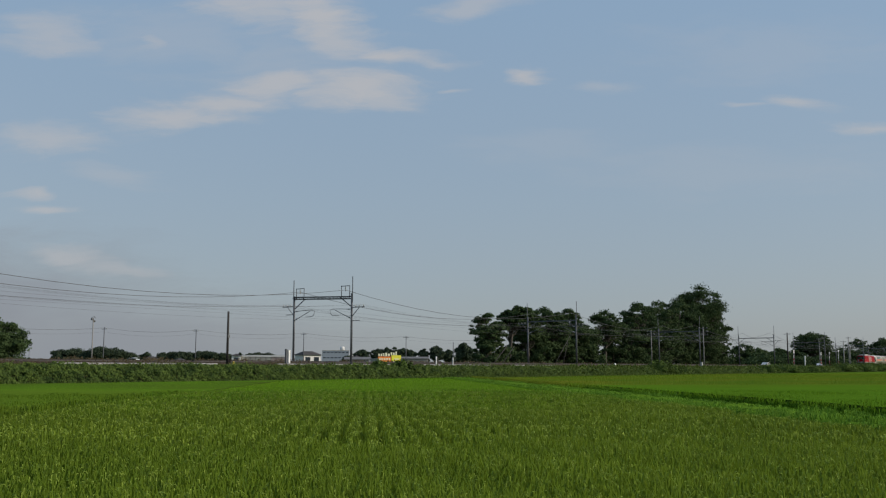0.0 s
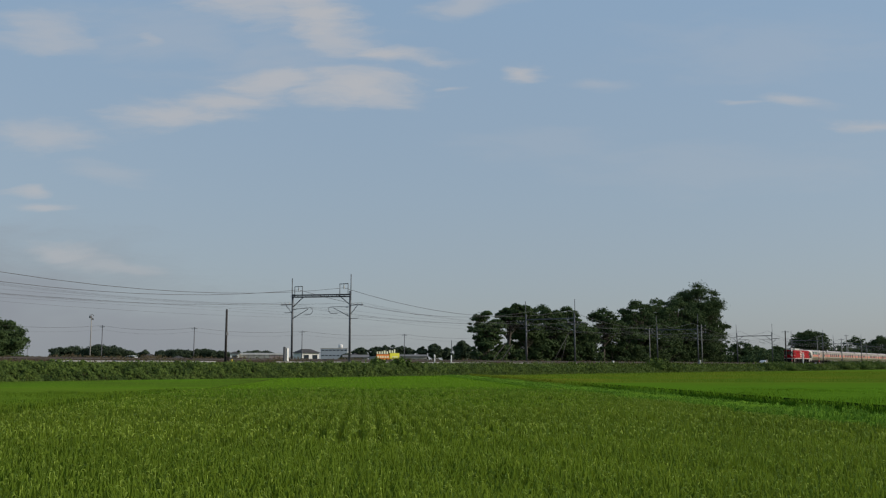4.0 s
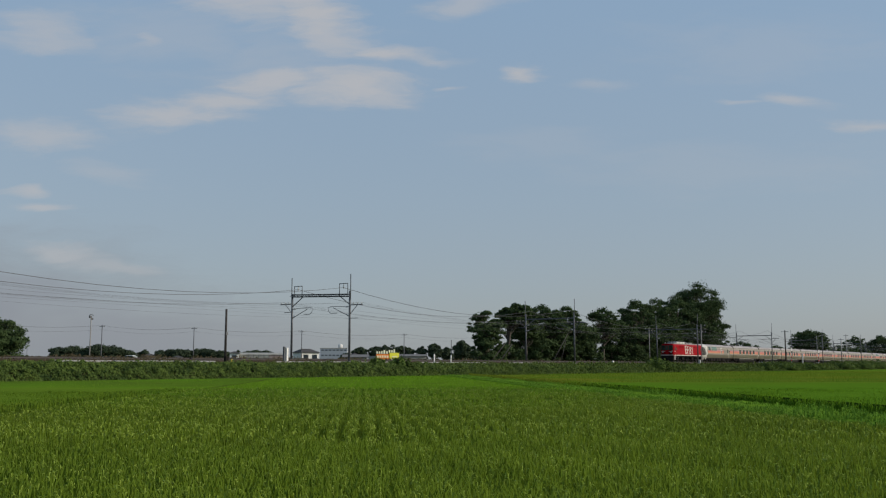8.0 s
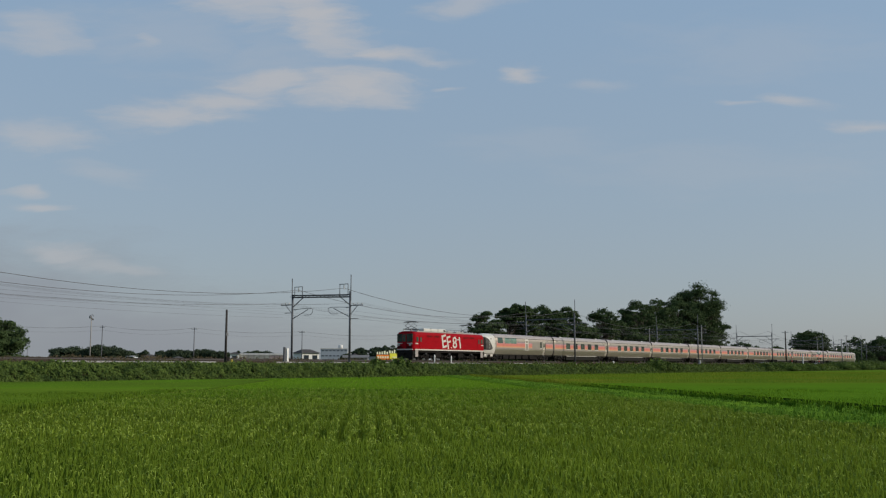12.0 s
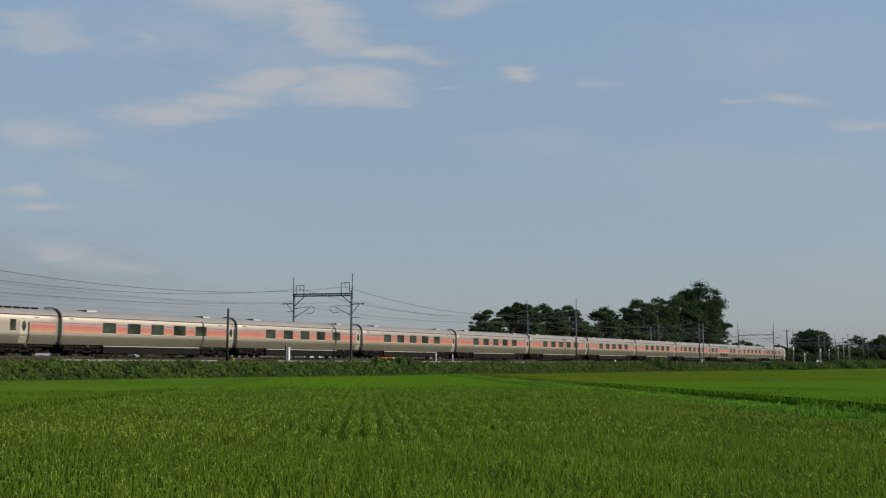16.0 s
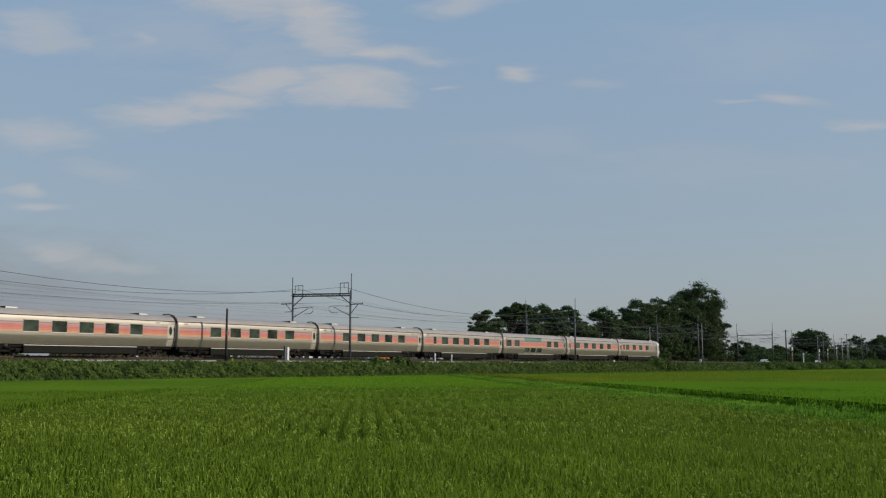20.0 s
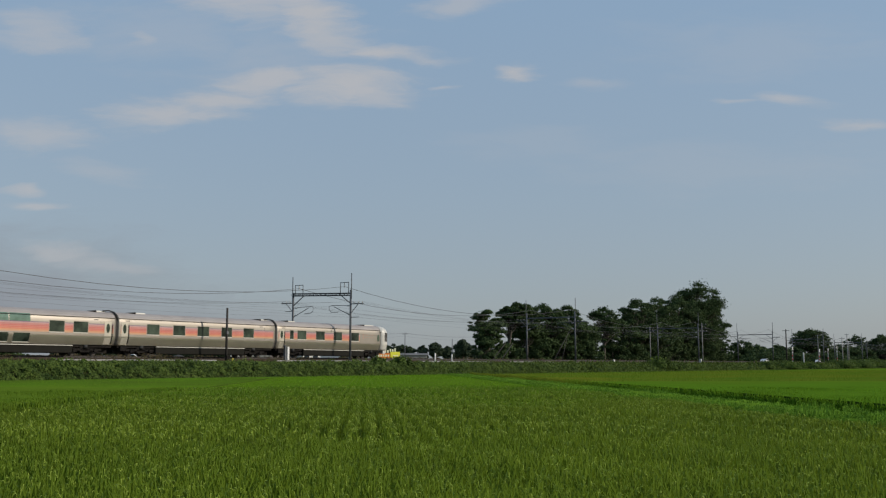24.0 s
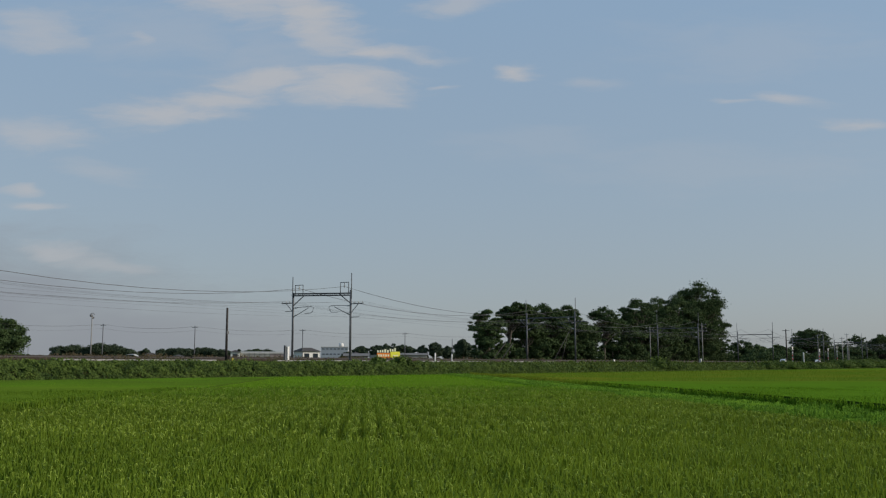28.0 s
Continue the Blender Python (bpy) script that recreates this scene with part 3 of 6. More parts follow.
def coach(k, windows, door=None, front=0.12, rear=19.88, units=((2.15, 4.1), (15.3, 17.15)), stripes=((0.4, 19.6),), extra=None, skirt=(4.45, 15.65), bogies=(2.95, 17.05), sill=19.7, label=""):
    c = new("sleeping_car")
    bm = loft(bmesh.new(), [section(front, 0.97), section(front + 0.12), *[section(x) for x in np.linspace(front + 1, rear - 1, 10)], section(rear - 0.12), section(rear, 0.97)])
    part("body", bm, M_body, c)
    bm = bmesh.new()
    prof = [(y, z + 0.012) for y, z in HALF if z >= 3.3]
    secs = []
    for x in (front + 0.1, rear - 0.1):
        secs.append([Vector((x, -y, z)) for y, z in prof] + [Vector((x, y, z)) for y, z in reversed(prof[:-1])])
    rings = [[bm.verts.new(p) for p in s] for s in secs]
    for j in range(len(rings[0]) - 1):
        f = bm.faces.new((rings[0][j], rings[1][j], rings[1][j + 1], rings[0][j + 1]))
        f.smooth = True
    bmesh.ops.recalc_face_normals(bm, faces=bm.faces)
    part("roof", bm, M_roof, c, "dull grey curved roof")
    for sg in (-1, 1):
        part("gutter", side_panel(bmesh.new(), front + 0.1, rear - 0.1, 3.30, 3.35, 0.035, 1, sides=(sg,)), M_skirt, c)
    for a, b in stripes:
        for sg in (-1, 1):
            part("stripe_band", side_panel(bmesh.new(), a, b, 1.92, 2.79, 0.005, 8, sides=(sg,)), M_stripe, c, "red, orange and purple sunset stripes")
    for sg in (-1, 1):
        part("lower_panel", side_panel(bmesh.new(), max(front, 0.2) + 0.1, rear - 0.2, 0.96, 1.68, 0.006, 5, sides=(sg,)), M_lower, c, "polished lower side panel")
    for w in windows:
        car_window(c, *w)
    if door is not None:
        car_door(c, door)
    for a, b in units:
        roof_unit(c, a, b)
    if skirt:
        a, b = skirt
        part("skirt", boxes((a, b, -1.29, 1.29, 0.22, 0.96), bevel=0.05), M_skirt, c, "dull olive lower skirt")
        for y in (-1.302, 1.302):
            part("skirt_line", boxes((a, b, y - 0.018, y + 0.018, 0.84, 0.90)), M_line, c, "cream line along the skirt")
    for x in bogies:
        bogie(c, x)
    # wide underframe boxes and the box below are added to block daylight underneath
    part("underframe", boxes((0.3, sill, -1.1, 1.1, 0.72, 1.0), (0.3, sill, -0.45, 0.45, 0.22, 0.75), (4.6, 15.4, -1.0, 1.0, 0.3, 0.8)), M_under, c)
    part("equipment_box", boxes((0.55, 1.15, -1.25, 1.25, 0.45, 0.9), bevel=0.03), M_under, c)
    for sg, x in ((-1, 0.9), (-1, 17.6), (1, 0.9), (1, 17.6)):
        y = sg * 1.40
        part("vent", boxes((x, x + 0.45, min(y, y * 1.02), max(y, y * 1.02), 3.10, 3.17)), M_black, c)
    for sg in (-1, 1):
        part("panel_joint", side_panel(bmesh.new(), min(18.28, rear - 0.3), min(18.30, rear - 0.28), 1.0, 3.3, 0.003, 8, sides=(sg,)), M_skirt, c)
    tagged(c, label, "railway car", "sleeping cars of the train")
    return c


def gangway(c, x=20.0):
    bm = bmesh.new()
    ring = lambda xx, g: [Vector((xx, y * g, 0.9 + (z - 0.93) * (0.985 + 0.03 * (g > 0.95)))) for y, z in [(-p[0], p[1]) for p in HALF] + [(p[0], p[1]) for p in reversed(HALF[:-1])]]
    loft(bm, [ring(x - 0.12, 0.94), ring(x - 0.06, 0.985), ring(x, 0.93), ring(x + 0.06, 0.985), ring(x + 0.12, 0.94)])
    bmesh.ops.recalc_face_normals(bm, faces=bm.faces)
    part("gangway_bellows", bm, M_black, c, "black rubber gangway bellows")
    bm = bmesh.new()
    tube(bm, [(x - 1.1, -0.75, 3.98), (x - 0.5, -0.82, 4.03), (x - 0.1, -1.05, 3.9), (x + 0.02, -1.32, 3.6), (x + 0.03, -1.42, 3.2)], 0.06, 6)
    part("cable", bm, M_black, c)


STD = [(4.22, 1.38), (6.85, 1.40), (9.48, 1.40), (12.08, 1.40), (14.72, 1.36)]
TRAIN = {}
for k in range(-1, 6):
    TRAIN[k] = coach(k, STD, door=18.92, label="silver sleeping car with sunset stripes and five windows")
    gangway(TRAIN[k])
TRAIN[6] = coach(6, [(2.41, 0.6), (4.30, 1.42), (6.89, 1.42), (9.52, 1.40), (12.17, 1.38), (14.8, 1.28)], door=18.92, label="silver sleeping car with sunset stripes and six windows")
gangway(TRAIN[6])
TRAIN[7] = coach(7, [(0.9, 1.43), (3.27, 1.45), (13.28, 1.40), (15.59, 1.40)], door=18.68, units=((0.2, 0.9), (17.4, 19.2)), label="silver double-deck dining car with high green windows")
for x0, w in ((6.36, 1.38), (7.80, 1.80), (9.68, 1.84)):
    car_window(TRAIN[7], x0, w, 2.78, 3.44, M_mint, False)
for x0 in (6.33, 8.21, 10.1):
    car_window(TRAIN[7], x0, 1.44, 1.12, 1.82)
gangway(TRAIN[7])
TRAIN[8] = coach(8, [(3.25, 1.4), (6.3, 1.4), (9.27, 1.43), (12.34, 1.36), (15.33, 1.38)], door=0.45, units=((1.6, 3.6), (17.5, 19.4)), label="silver sleeping car with sunset stripes, door at its front end")
gangway(TRAIN[8])
TRAIN[9] = coach(9, [(2.14, 0.53), (3.31, 1.36), (6.3, 1.4), (9.28, 1.4), (12.32, 1.4)], door=0.5, rear=17.9, units=((1.6, 3.6), (14.7, 17.4)), stripes=((0.4, 13.9),), skirt=(4.45, 14.9), bogies=(2.95, 16.45), sill=18.3, label="silver end car with a white rounded tail")


def tail_cap(c):
    secs = [section(17.9), section(18.7, 0.99, 0.995), section(19.12, 0.97, 0.98), section(19.33, 0.91, 0.95)]
    body_cap = part("tail_cap", loft(bmesh.new(), secs), M_white_cap, c, "white rounded tail")
    bm = boxes((19.24, 19.41, -1.2, 1.2, 1.98, 3.2), bevel=0.08)
    surround = part("window_surround", bm, M_black, body_cap, "black surround of the end window")
    part("tail_window", boxes((19.32, 19.44, -1.06, 1.06, 2.1, 3.08), bevel=0.05), M_reflection_glass, surround, "wide end window with its reflection coloured grey")
    for sg in (-1, 1):
        bm = bmesh.new()
        oval(bm, 17.42, 2.42, 0.20, 0.42, 1.464, (sg,))
        part("oval_badge", bm, M_badge, c, "dark green oval badge")
        bm = bmesh.new()
        cols = []
        for x in np.linspace(18.70, 19.31, 7):
            w = float(np.interp(x, [17.9, 18.7, 19.15, 19.36], [1.0, 0.99, 0.965, 0.90]))
            cut = 0.12 * (x < 18.74 or x > 19.28)
            cols.append([bm.verts.new((x, sg * (side_y(z) * w + 0.02), z)) for z in np.linspace(2.02 + cut, 3.08 - cut, 6)])
        for p, q in zip(cols, cols[1:]):
            for j in range(5):
                bm.faces.new((p[j], q[j], q[j + 1], p[j + 1]) if sg < 0 else (p[j + 1], q[j + 1], q[j], p[j]))
        bmesh.ops.solidify(bm, geom=bm.faces[:], thickness=0.025)
        frame_part = part("corner_surround", bm, M_black, body_cap, "black surround of the corner window")
        bm = bmesh.new()
        cols = []
        for x in np.linspace(18.78, 19.26, 5):
            w = float(np.interp(x, [17.9, 18.7, 19.15, 19.36], [1.0, 0.99, 0.965, 0.90]))
            cols.append([bm.verts.new((x, sg * (side_y(z) * w + 0.03), z)) for z in np.linspace(2.14, 2.98, 5)])
        for p, q in zip(cols, cols[1:]):
            for j in range(4):
                bm.faces.new((p[j], q[j], q[j + 1], p[j + 1]) if sg < 0 else (p[j + 1], q[j + 1], q[j], p[j]))
        bmesh.ops.solidify(bm, geom=bm.faces[:], thickness=0.02)
        part("corner_window", bm, M_reflection_glass, frame_part, "corner window with its reflection coloured grey")
    for x0, x1, z0, z1 in ((14.5, 14.62, 2.2, 2.86), (14.8, 15.1, 2.7, 2.76), (15.2, 15.7, 2.7, 2.76), (15.9, 16.5, 2.7, 2.76), (14.8, 15.4, 2.4, 2.45), (15.6, 16.5, 2.4, 2.45)):
        for sg in (-1, 1):
            part("writing_bar", side_panel(bmesh.new(), x0, x1, z0, z1, 0.006, 1, sides=(sg,)), M_faded, c, "faded reddish writing")
    bm = boxes((19.29, 19.40, -1.0, -0.8, 1.3, 1.5), (19.29, 19.40, 0.8, 1.0, 1.3, 1.5), bevel=0.03)
    part("tail_lamp", bm, M_lamp, body_cap)
    part("end_skirt", boxes((18.75, 19.28, -1.12, 1.12, 0.55, 0.96), bevel=0.06), M_white_cap, body_cap, "white lower end skirt")
    part("coupler", boxes((18.4, 19.75, -0.12, 0.12, 0.78, 1.0), bevel=0.03), M_under, c)


tail_cap(TRAIN[9])


def lounge():
    c = coach(-2, [(15.5, 0.5)], door=16.35, front=2.2, units=(), stripes=((2.6, 13.0), (17.3, 19.6)), skirt=None, label="silver lounge car with a white streamlined front and green windows")
    secs = [section(2.2), section(1.4, 0.995, 1.0), section(0.6, 0.97, 0.985), section(0.0, 0.90, 0.955), section(-0.45, 0.78, 0.90), section(-0.66, 0.62, 0.83)]
    cap = part("front_cap", loft(bmesh.new(), secs), M_white_cap, c, "white streamlined front")
    xs = [-0.66, -0.45, 0.0, 0.6, 1.4, 2.2]
    def glazing(sg, ends, low, high, proud, thick):
        """A curved pane on the streamlined front, between a lower and an upper edge line."""
        bm = bmesh.new()
        cols = []
        for x in np.linspace(ends[0], ends[1], 15):
            lo, hi = float(np.interp(x, *low)), float(np.interp(x, *high))
            w, h = float(np.interp(x, xs, [0.62, 0.78, 0.90, 0.97, 0.995, 1.0])), float(np.interp(x, xs, [0.83, 0.90, 0.955, 0.985, 1.0, 1.0]))
            cols.append([bm.verts.new((x, sg * (side_y(0.93 + (z - 0.93) / h) * w + proud), z)) for z in np.linspace(lo, hi, 7)])
        for p, q in zip(cols, cols[1:]):
            for j in range(6):
                bm.faces.new((p[j], q[j], q[j + 1], p[j + 1]) if sg < 0 else (p[j + 1], q[j + 1], q[j], p[j]))
        bmesh.ops.solidify(bm, geom=bm.faces[:], thickness=thick)
        return bm

    for sg in (-1, 1):
        rim = part("window_surround", glazing(sg, (-0.64, 1.46), ([-0.64, 0.9, 1.3, 1.46], [1.58, 1.56, 1.66, 1.86]), ([-0.64, -0.2, 0.35, 0.9, 1.3, 1.46], [3.30, 3.40, 3.16, 2.62, 2.12, 1.92]), 0.030, 0.03), M_black, cap, "black surround of the observation window")
        part("observation_window", glazing(sg, (-0.12, 1.34), ([-0.12, 0.9, 1.25, 1.34], [1.68, 1.66, 1.74, 1.84]), ([-0.12, 0.35, 0.85, 1.22, 1.34], [3.22, 3.00, 2.52, 2.06, 1.88]), 0.045, 0.02), M_reflection_glass, rim, "large curved observation window with its reflection coloured grey")
        part("window_divider", glazing(sg, (0.62, 0.70), ([0.62, 0.70], [1.66, 1.66]), ([0.62, 0.70], [2.74, 2.66]), 0.055, 0.02), M_white_cap, rim)
    bm = bmesh.new()
    loft(bm, [[Vector((x, -y * q, z)) for y, z in half] + [Vector((x, y * q, z)) for y, z in reversed(half)] for x, q, half in
              ((1.9, 0.985, ((1.2, 0.62), (1.22, 0.96))), (0.9, 0.96, ((1.2, 0.52), (1.22, 0.98))), (0.1, 0.88, ((1.2, 0.5), (1.22, 1.0))), (-0.4, 0.7, ((1.2, 0.55), (1.22, 1.0))))], True, True)
    bmesh.ops.recalc_face_normals(bm, faces=bm.faces)
    part("front_skirt", bm, M_white_cap, cap, "white lower skirt of the front")
    part("front_window", boxes((-0.78, -0.6, -0.82, 0.82, 1.8, 2.95), bevel=0.08), M_glass, cap)
    for x0, w, m in ((2.92, 1.38, M_green_glass), (4.88, 1.45, M_mint), (6.45, 1.82, M_mint)):
        car_window(c, x0, w, 2.56, 3.40, m, False)
    for sg in (-1, 1):
        fr = part("service_door", side_panel(bmesh.new(), 10.85, 11.82, 1.57, 3.30, 0.014, 8, sides=(sg,)), M_line, c, "white framed service door")
        part("pane", side_panel(bmesh.new(), 11.0, 11.67, 2.72, 3.1, 0.02, 4, sides=(sg,)), M_body, fr)
        part("pane", side_panel(bmesh.new(), 11.0, 11.67, 1.68, 2.6, 0.02, 5, sides=(sg,)), M_body, fr)
    for x in (14.6, 15.4, 16.2, 17.0, 17.8):
        part("roof_vent", boxes((x, x + 0.55, -0.8, 0.8, 3.72, 4.0), bevel=0.05), M_under, c, "dark roof vent")
    for x in (4.8, 6.6, 8.6, 10.4, 12.6):
        part("equipment_box", boxes((x, x + 1.5, -1.2, 1.2, 0.3, 0.92), bevel=0.04), M_under, c)
    gangway(c)
    return tagged(c, "silver lounge car with a white streamlined front and green windows", "railway car", "sleeping cars of the train")


TRAIN[-2] = lounge()


def pantograph(parent, x):
    bm = boxes((x - 0.8, x + 0.8, -0.7, -0.62, 3.95, 4.02), (x - 0.8, x + 0.8, 0.62, 0.7, 3.95, 4.02), (x - 0.8, x - 0.72, -0.7, 0.7, 3.95, 4.02), (x + 0.72, x + 0.8, -0.7, 0.7, 3.95, 4.02))
    p = part("pantograph", bm, M_under, parent, "folded dark diamond pantograph")
    for sg in (-1, 1):
        bm = bmesh.new()
        tube(bm, [(x - 0.55, sg * 0.6, 4.0), (x + 0.62, sg * 0.45, 4.42), (x - 0.1, sg * 0.4, 4.9)], 0.032, 5)
        tube(bm, [(x + 0.55, sg * 0.6, 4.0), (x - 0.62, sg * 0.45, 4.42), (x + 0.1, sg * 0.4, 4.9)], 0.032, 5)
        part("diamond_arm", bm, M_under, p)
    for dx in (-0.24, 0.24):
        bm = bmesh.new()
        tube(bm, [(x + dx, -0.95, 4.84), (x + dx, -0.6, 4.97), (x + dx, 0.6, 4.97), (x + dx, 0.95, 4.84)], 0.045, 6)
        part("collector_strip", bm, M_black, p)
    bm = bmesh.new()
    tube(bm, [(x - 0.3, 0, 4.9), (x + 0.3, 0, 4.9)], 0.035, 5)
    part("collector_tie", bm, M_under, p)
    for a in (-0.7, 0.7):
        for b in (-0.62, 0.62):
            bm = bmesh.new()
            tube(bm, [(x + a, b, 3.6), (x + a, b, 3.95)], 0.07, 8)
            part("insulator", bm, M_insul, p)
    return p


def locomotive():
    c = new("electric_locomotive")
    f, r, w = 2.70, 19.10, 1.42

    def sec(x, narrow=1.0, lean=0.0, low=1.28):
        half = [(1.38, low), (1.42, 1.5), (1.42, 3.2), (1.38, 3.42), (1.22, 3.58), (0.7, 3.68), (0.0, 3.70)]
        return [Vector((x + lean * max(0, z - 2.2), -y * narrow, z)) for y, z in half] + [Vector((x + lean * max(0, z - 2.2), y * narrow, z)) for y, z in reversed(half[:-1])]

    body_m = part("body", loft(bmesh.new(), [sec(f - 0.28, 0.86, 0.14), sec(f - 0.1, 0.95, 0.1), sec(f + 0.12, 1.0, 0.05), sec(f + 1.5), sec(11), sec(r - 1.5), sec(r - 0.12, 1.0, -0.05), sec(r + 0.1, 0.95, -0.1), sec(r + 0.28, 0.86, -0.14)], smooth=False), M_red, c, "bright red painted body")
    for spec in ((f + 0.02, r - 0.02, -1.445, -1.40, 1.27, 1.42), (f + 0.02, r - 0.02, 1.40, 1.445, 1.27, 1.42), (f - 0.36, f - 0.2, -1.25, 1.25, 1.3, 1.44), (r + 0.2, r + 0.36, -1.25, 1.25, 1.3, 1.44)):
        part("waist_line", boxes(spec), M_line, c, "white waist line")
    for x, sg in ((f, -1), (r, 1)):
        # windscreens drawn oversize: their dark panes put shade on the front
        for y in (-0.62, 0.62):
            a, b = sorted((x + sg * 0.12, x + sg * 0.30))
            part("windscreen", boxes((a, b, y - 0.60, y + 0.60, 2.34, 3.36), bevel=0.03), M_glass, c)
        for y in (-0.9, 0.9):
            bm = bmesh.new()
            tube(bm, [(x + sg * 0.1, y, 1.95), (x + sg * 0.42, y, 1.95)], 0.14, 12)
            part("headlight", bm, M_lamp, c)
        a, b = sorted((x + sg * 0.15, x + sg * 0.38))
        door = part("front_door", boxes((a, b, -0.3, 0.3, 1.45, 3.3), bevel=0.02), M_red, c)
        a, b = sorted((x + sg * 0.15, x + sg * 0.40))
        part("door_window", boxes((a, b, -0.24, 0.24, 2.36, 3.24), bevel=0.01), M_glass, door)
        part("front_dark_slats", boxes(*[(a, b, y0, y0 + 0.74, 1.52 + 0.1 * q, 1.57 + 0.1 * q) for q in range(3) for y0 in (-1.12, 0.38)]), M_under, c)
        a, b = sorted((x - sg * 0.75, x - sg * 0.3))
        for y in (-1.43, 1.43):
            part("side_cab_window", boxes((a, b, y - 0.02, y + 0.02, 2.35, 2.95), bevel=0.015), M_glass, c)
            a2, b2 = sorted((x - sg * 1.55, x - sg * 1.0))
            d = part("cab_door", boxes((a2, b2, y - 0.012, y + 0.012, 1.45, 3.1)), M_red, c)
            part("door_window", boxes((a2 + 0.12, b2 - 0.12, y - 0.025, y + 0.025, 2.35, 2.95), bevel=0.01), M_glass, d)
            m, n = sorted((x - sg * 0.1, x - sg * 0.68))
            part("corner_mark", boxes((m, n, y - 0.018, y + 0.018, 2.05, 2.17)), M_line, c, "short white mark")
            part("front_mark", boxes((min(x + sg * 0.2, x + sg * 0.315), max(x + sg * 0.2, x + sg * 0.315), min(y * 0.3, y * 0.82), max(y * 0.3, y * 0.82), 2.10, 2.19)), M_line, c, "short white mark")
            m, n = sorted((x - sg * 0.15, x - sg * 0.75))
            part("step_board", boxes((m, n, min(y * 0.92, y * 0.97), max(y * 0.92, y * 0.97), 0.42, 1.28), bevel=0.02), M_loco_grey, c, "grey step board")
        m, n = sorted((x - sg * 0.2, x + sg * 0.3))
        part("buffer_skirt", boxes((m, n, -1.3, 1.3, 0.72, 1.27), bevel=0.04), M_under, c, "black lower front skirt")
        part("snow_plough", boxes((m, n, -1.25, 1.25, 0.2, 0.75), bevel=0.05), M_under, c)
        m, n = sorted((x + sg * 0.2, x + sg * 0.85))
        part("coupler", boxes((m, n, -0.13, 0.13, 0.76, 1.0), bevel=0.03), M_under, c)
    for x in (5.3, 6.9, 13.9, 15.4):
        for y in (-1.425, 1.425):
            louvre = part("louvre", boxes((x, x + 1.25, y - 0.012, y + 0.012, 2.95, 3.25)), M_red, c)
            part("slot", boxes(*[(x + 0.06, x + 1.19, y - 0.022, y + 0.022, 2.99 + 0.06 * q, 3.015 + 0.06 * q) for q in range(4)]), M_under, louvre)
    part("roof_deck", boxes((f + 0.9, r - 0.9, -1.05, 1.05, 3.6, 3.76), bevel=0.04), M_loco_grey, c, "dusty grey roof")
    ac = part("roof_cover", boxes((5.25, 10.25, -1.0, 1.0, 3.7, 4.14), bevel=0.12), M_white_cap, c, "white roof equipment cover")
    for x in (6.8, 8.4):
        part("cover_joint", boxes((x, x + 0.05, -1.015, 1.015, 3.74, 4.15)), M_skirt, ac)
    part("cover_grille", boxes((9.7, 10.15, -1.02, -0.99, 3.82, 4.02), (9.7, 10.15, 0.99, 1.02, 3.82, 4.02)), M_under, ac)
    for x in (10.9, 11.6, 12.4, 13.2, 13.7, 14.3, 15.1):
        bm = bmesh.new()
        tube(bm, [(x, -0.5, 3.7), (x, -0.5, 3.98), (x, -0.5, 4.0), (x, -0.5, 4.12)], [0.12, 0.10, 0.05, 0.05], 8)
        part("roof_insulator", bm, M_insul, c)
    bm = bmesh.new()
    tube(bm, [(10.6, -0.5, 4.12), (15.6, -0.5, 4.12)], 0.025, 5)
    part("roof_busbar", bm, M_under, c)
    part("resistor_box", boxes((11.0, 12.0, -0.8, 0.8, 3.7, 3.92), (13.0, 14.6, -0.85, 0.85, 3.7, 3.90), bevel=0.03), M_loco_grey, c)
    pantograph(c, 3.75)
    pantograph(c, 16.68)
    for x in (5.5, 10.9, 16.3):
        bogie(c, x)
    part("underframe", boxes((f + 0.1, r - 0.1, -1.3, 1.3, 1.0, 1.3), bevel=0.03), M_under, c)
    # added dark box, closes the bright gaps between the bogies
    part("centre_filler", boxes((f + 0.2, r - 0.2, -0.5, 0.5, 0.25, 1.05)), M_under, c)
    for x in (7.6, 13.0):
        part("under_tank", boxes((x, x + 1.2, -1.2, 1.2, 0.4, 1.0), bevel=0.06), M_under, c)
    # large class lettering on both sides
    for text, x, z, size, lean in (("E", 8.78, 1.58, 2.45, 11), ("F", 9.98, 1.50, 2.35, 12), ("8", 11.32, 1.62, 2.15, 6), ("1", 12.66, 1.58, 2.15, 12)):
        for sg in (-1, 1):
            cu = bpy.data.curves.new("lettering", "FONT")
            cu.body, cu.size, cu.extrude, cu.offset = text, size, 0.004, 0.028
            tmp = bpy.data.objects.new("tmp", cu)
            me = bpy.data.meshes.new_from_object(tmp)
            bpy.data.objects.remove(tmp)
            me.materials.append(M_line)
            ob = new("lettering", me)
            ob.parent = c
            ob["label"] = "large white painted character"
            ob.matrix_basis = (pose(x, -1.426, z, 90, 0, 0) if sg < 0 else pose(21.8 - x, 1.426, z, 90, 0, 180)) @ pose(0, 0, 0, 0, 0, lean)
    part("figure_flag", boxes((12.42, 12.75, -1.432, -1.415, 2.72, 2.92), bevel=0.01), M_line, c)
    part("full_stop", boxes((10.86, 11.12, -1.43, -1.41, 1.62, 1.78), (10.86, 11.12, 1.41, 1.43, 1.62, 1.78)), M_line, c)
    return tagged(c, "bright red electric locomotive with large white lettering", "locomotive")


TRAIN[-3] = locomotive()


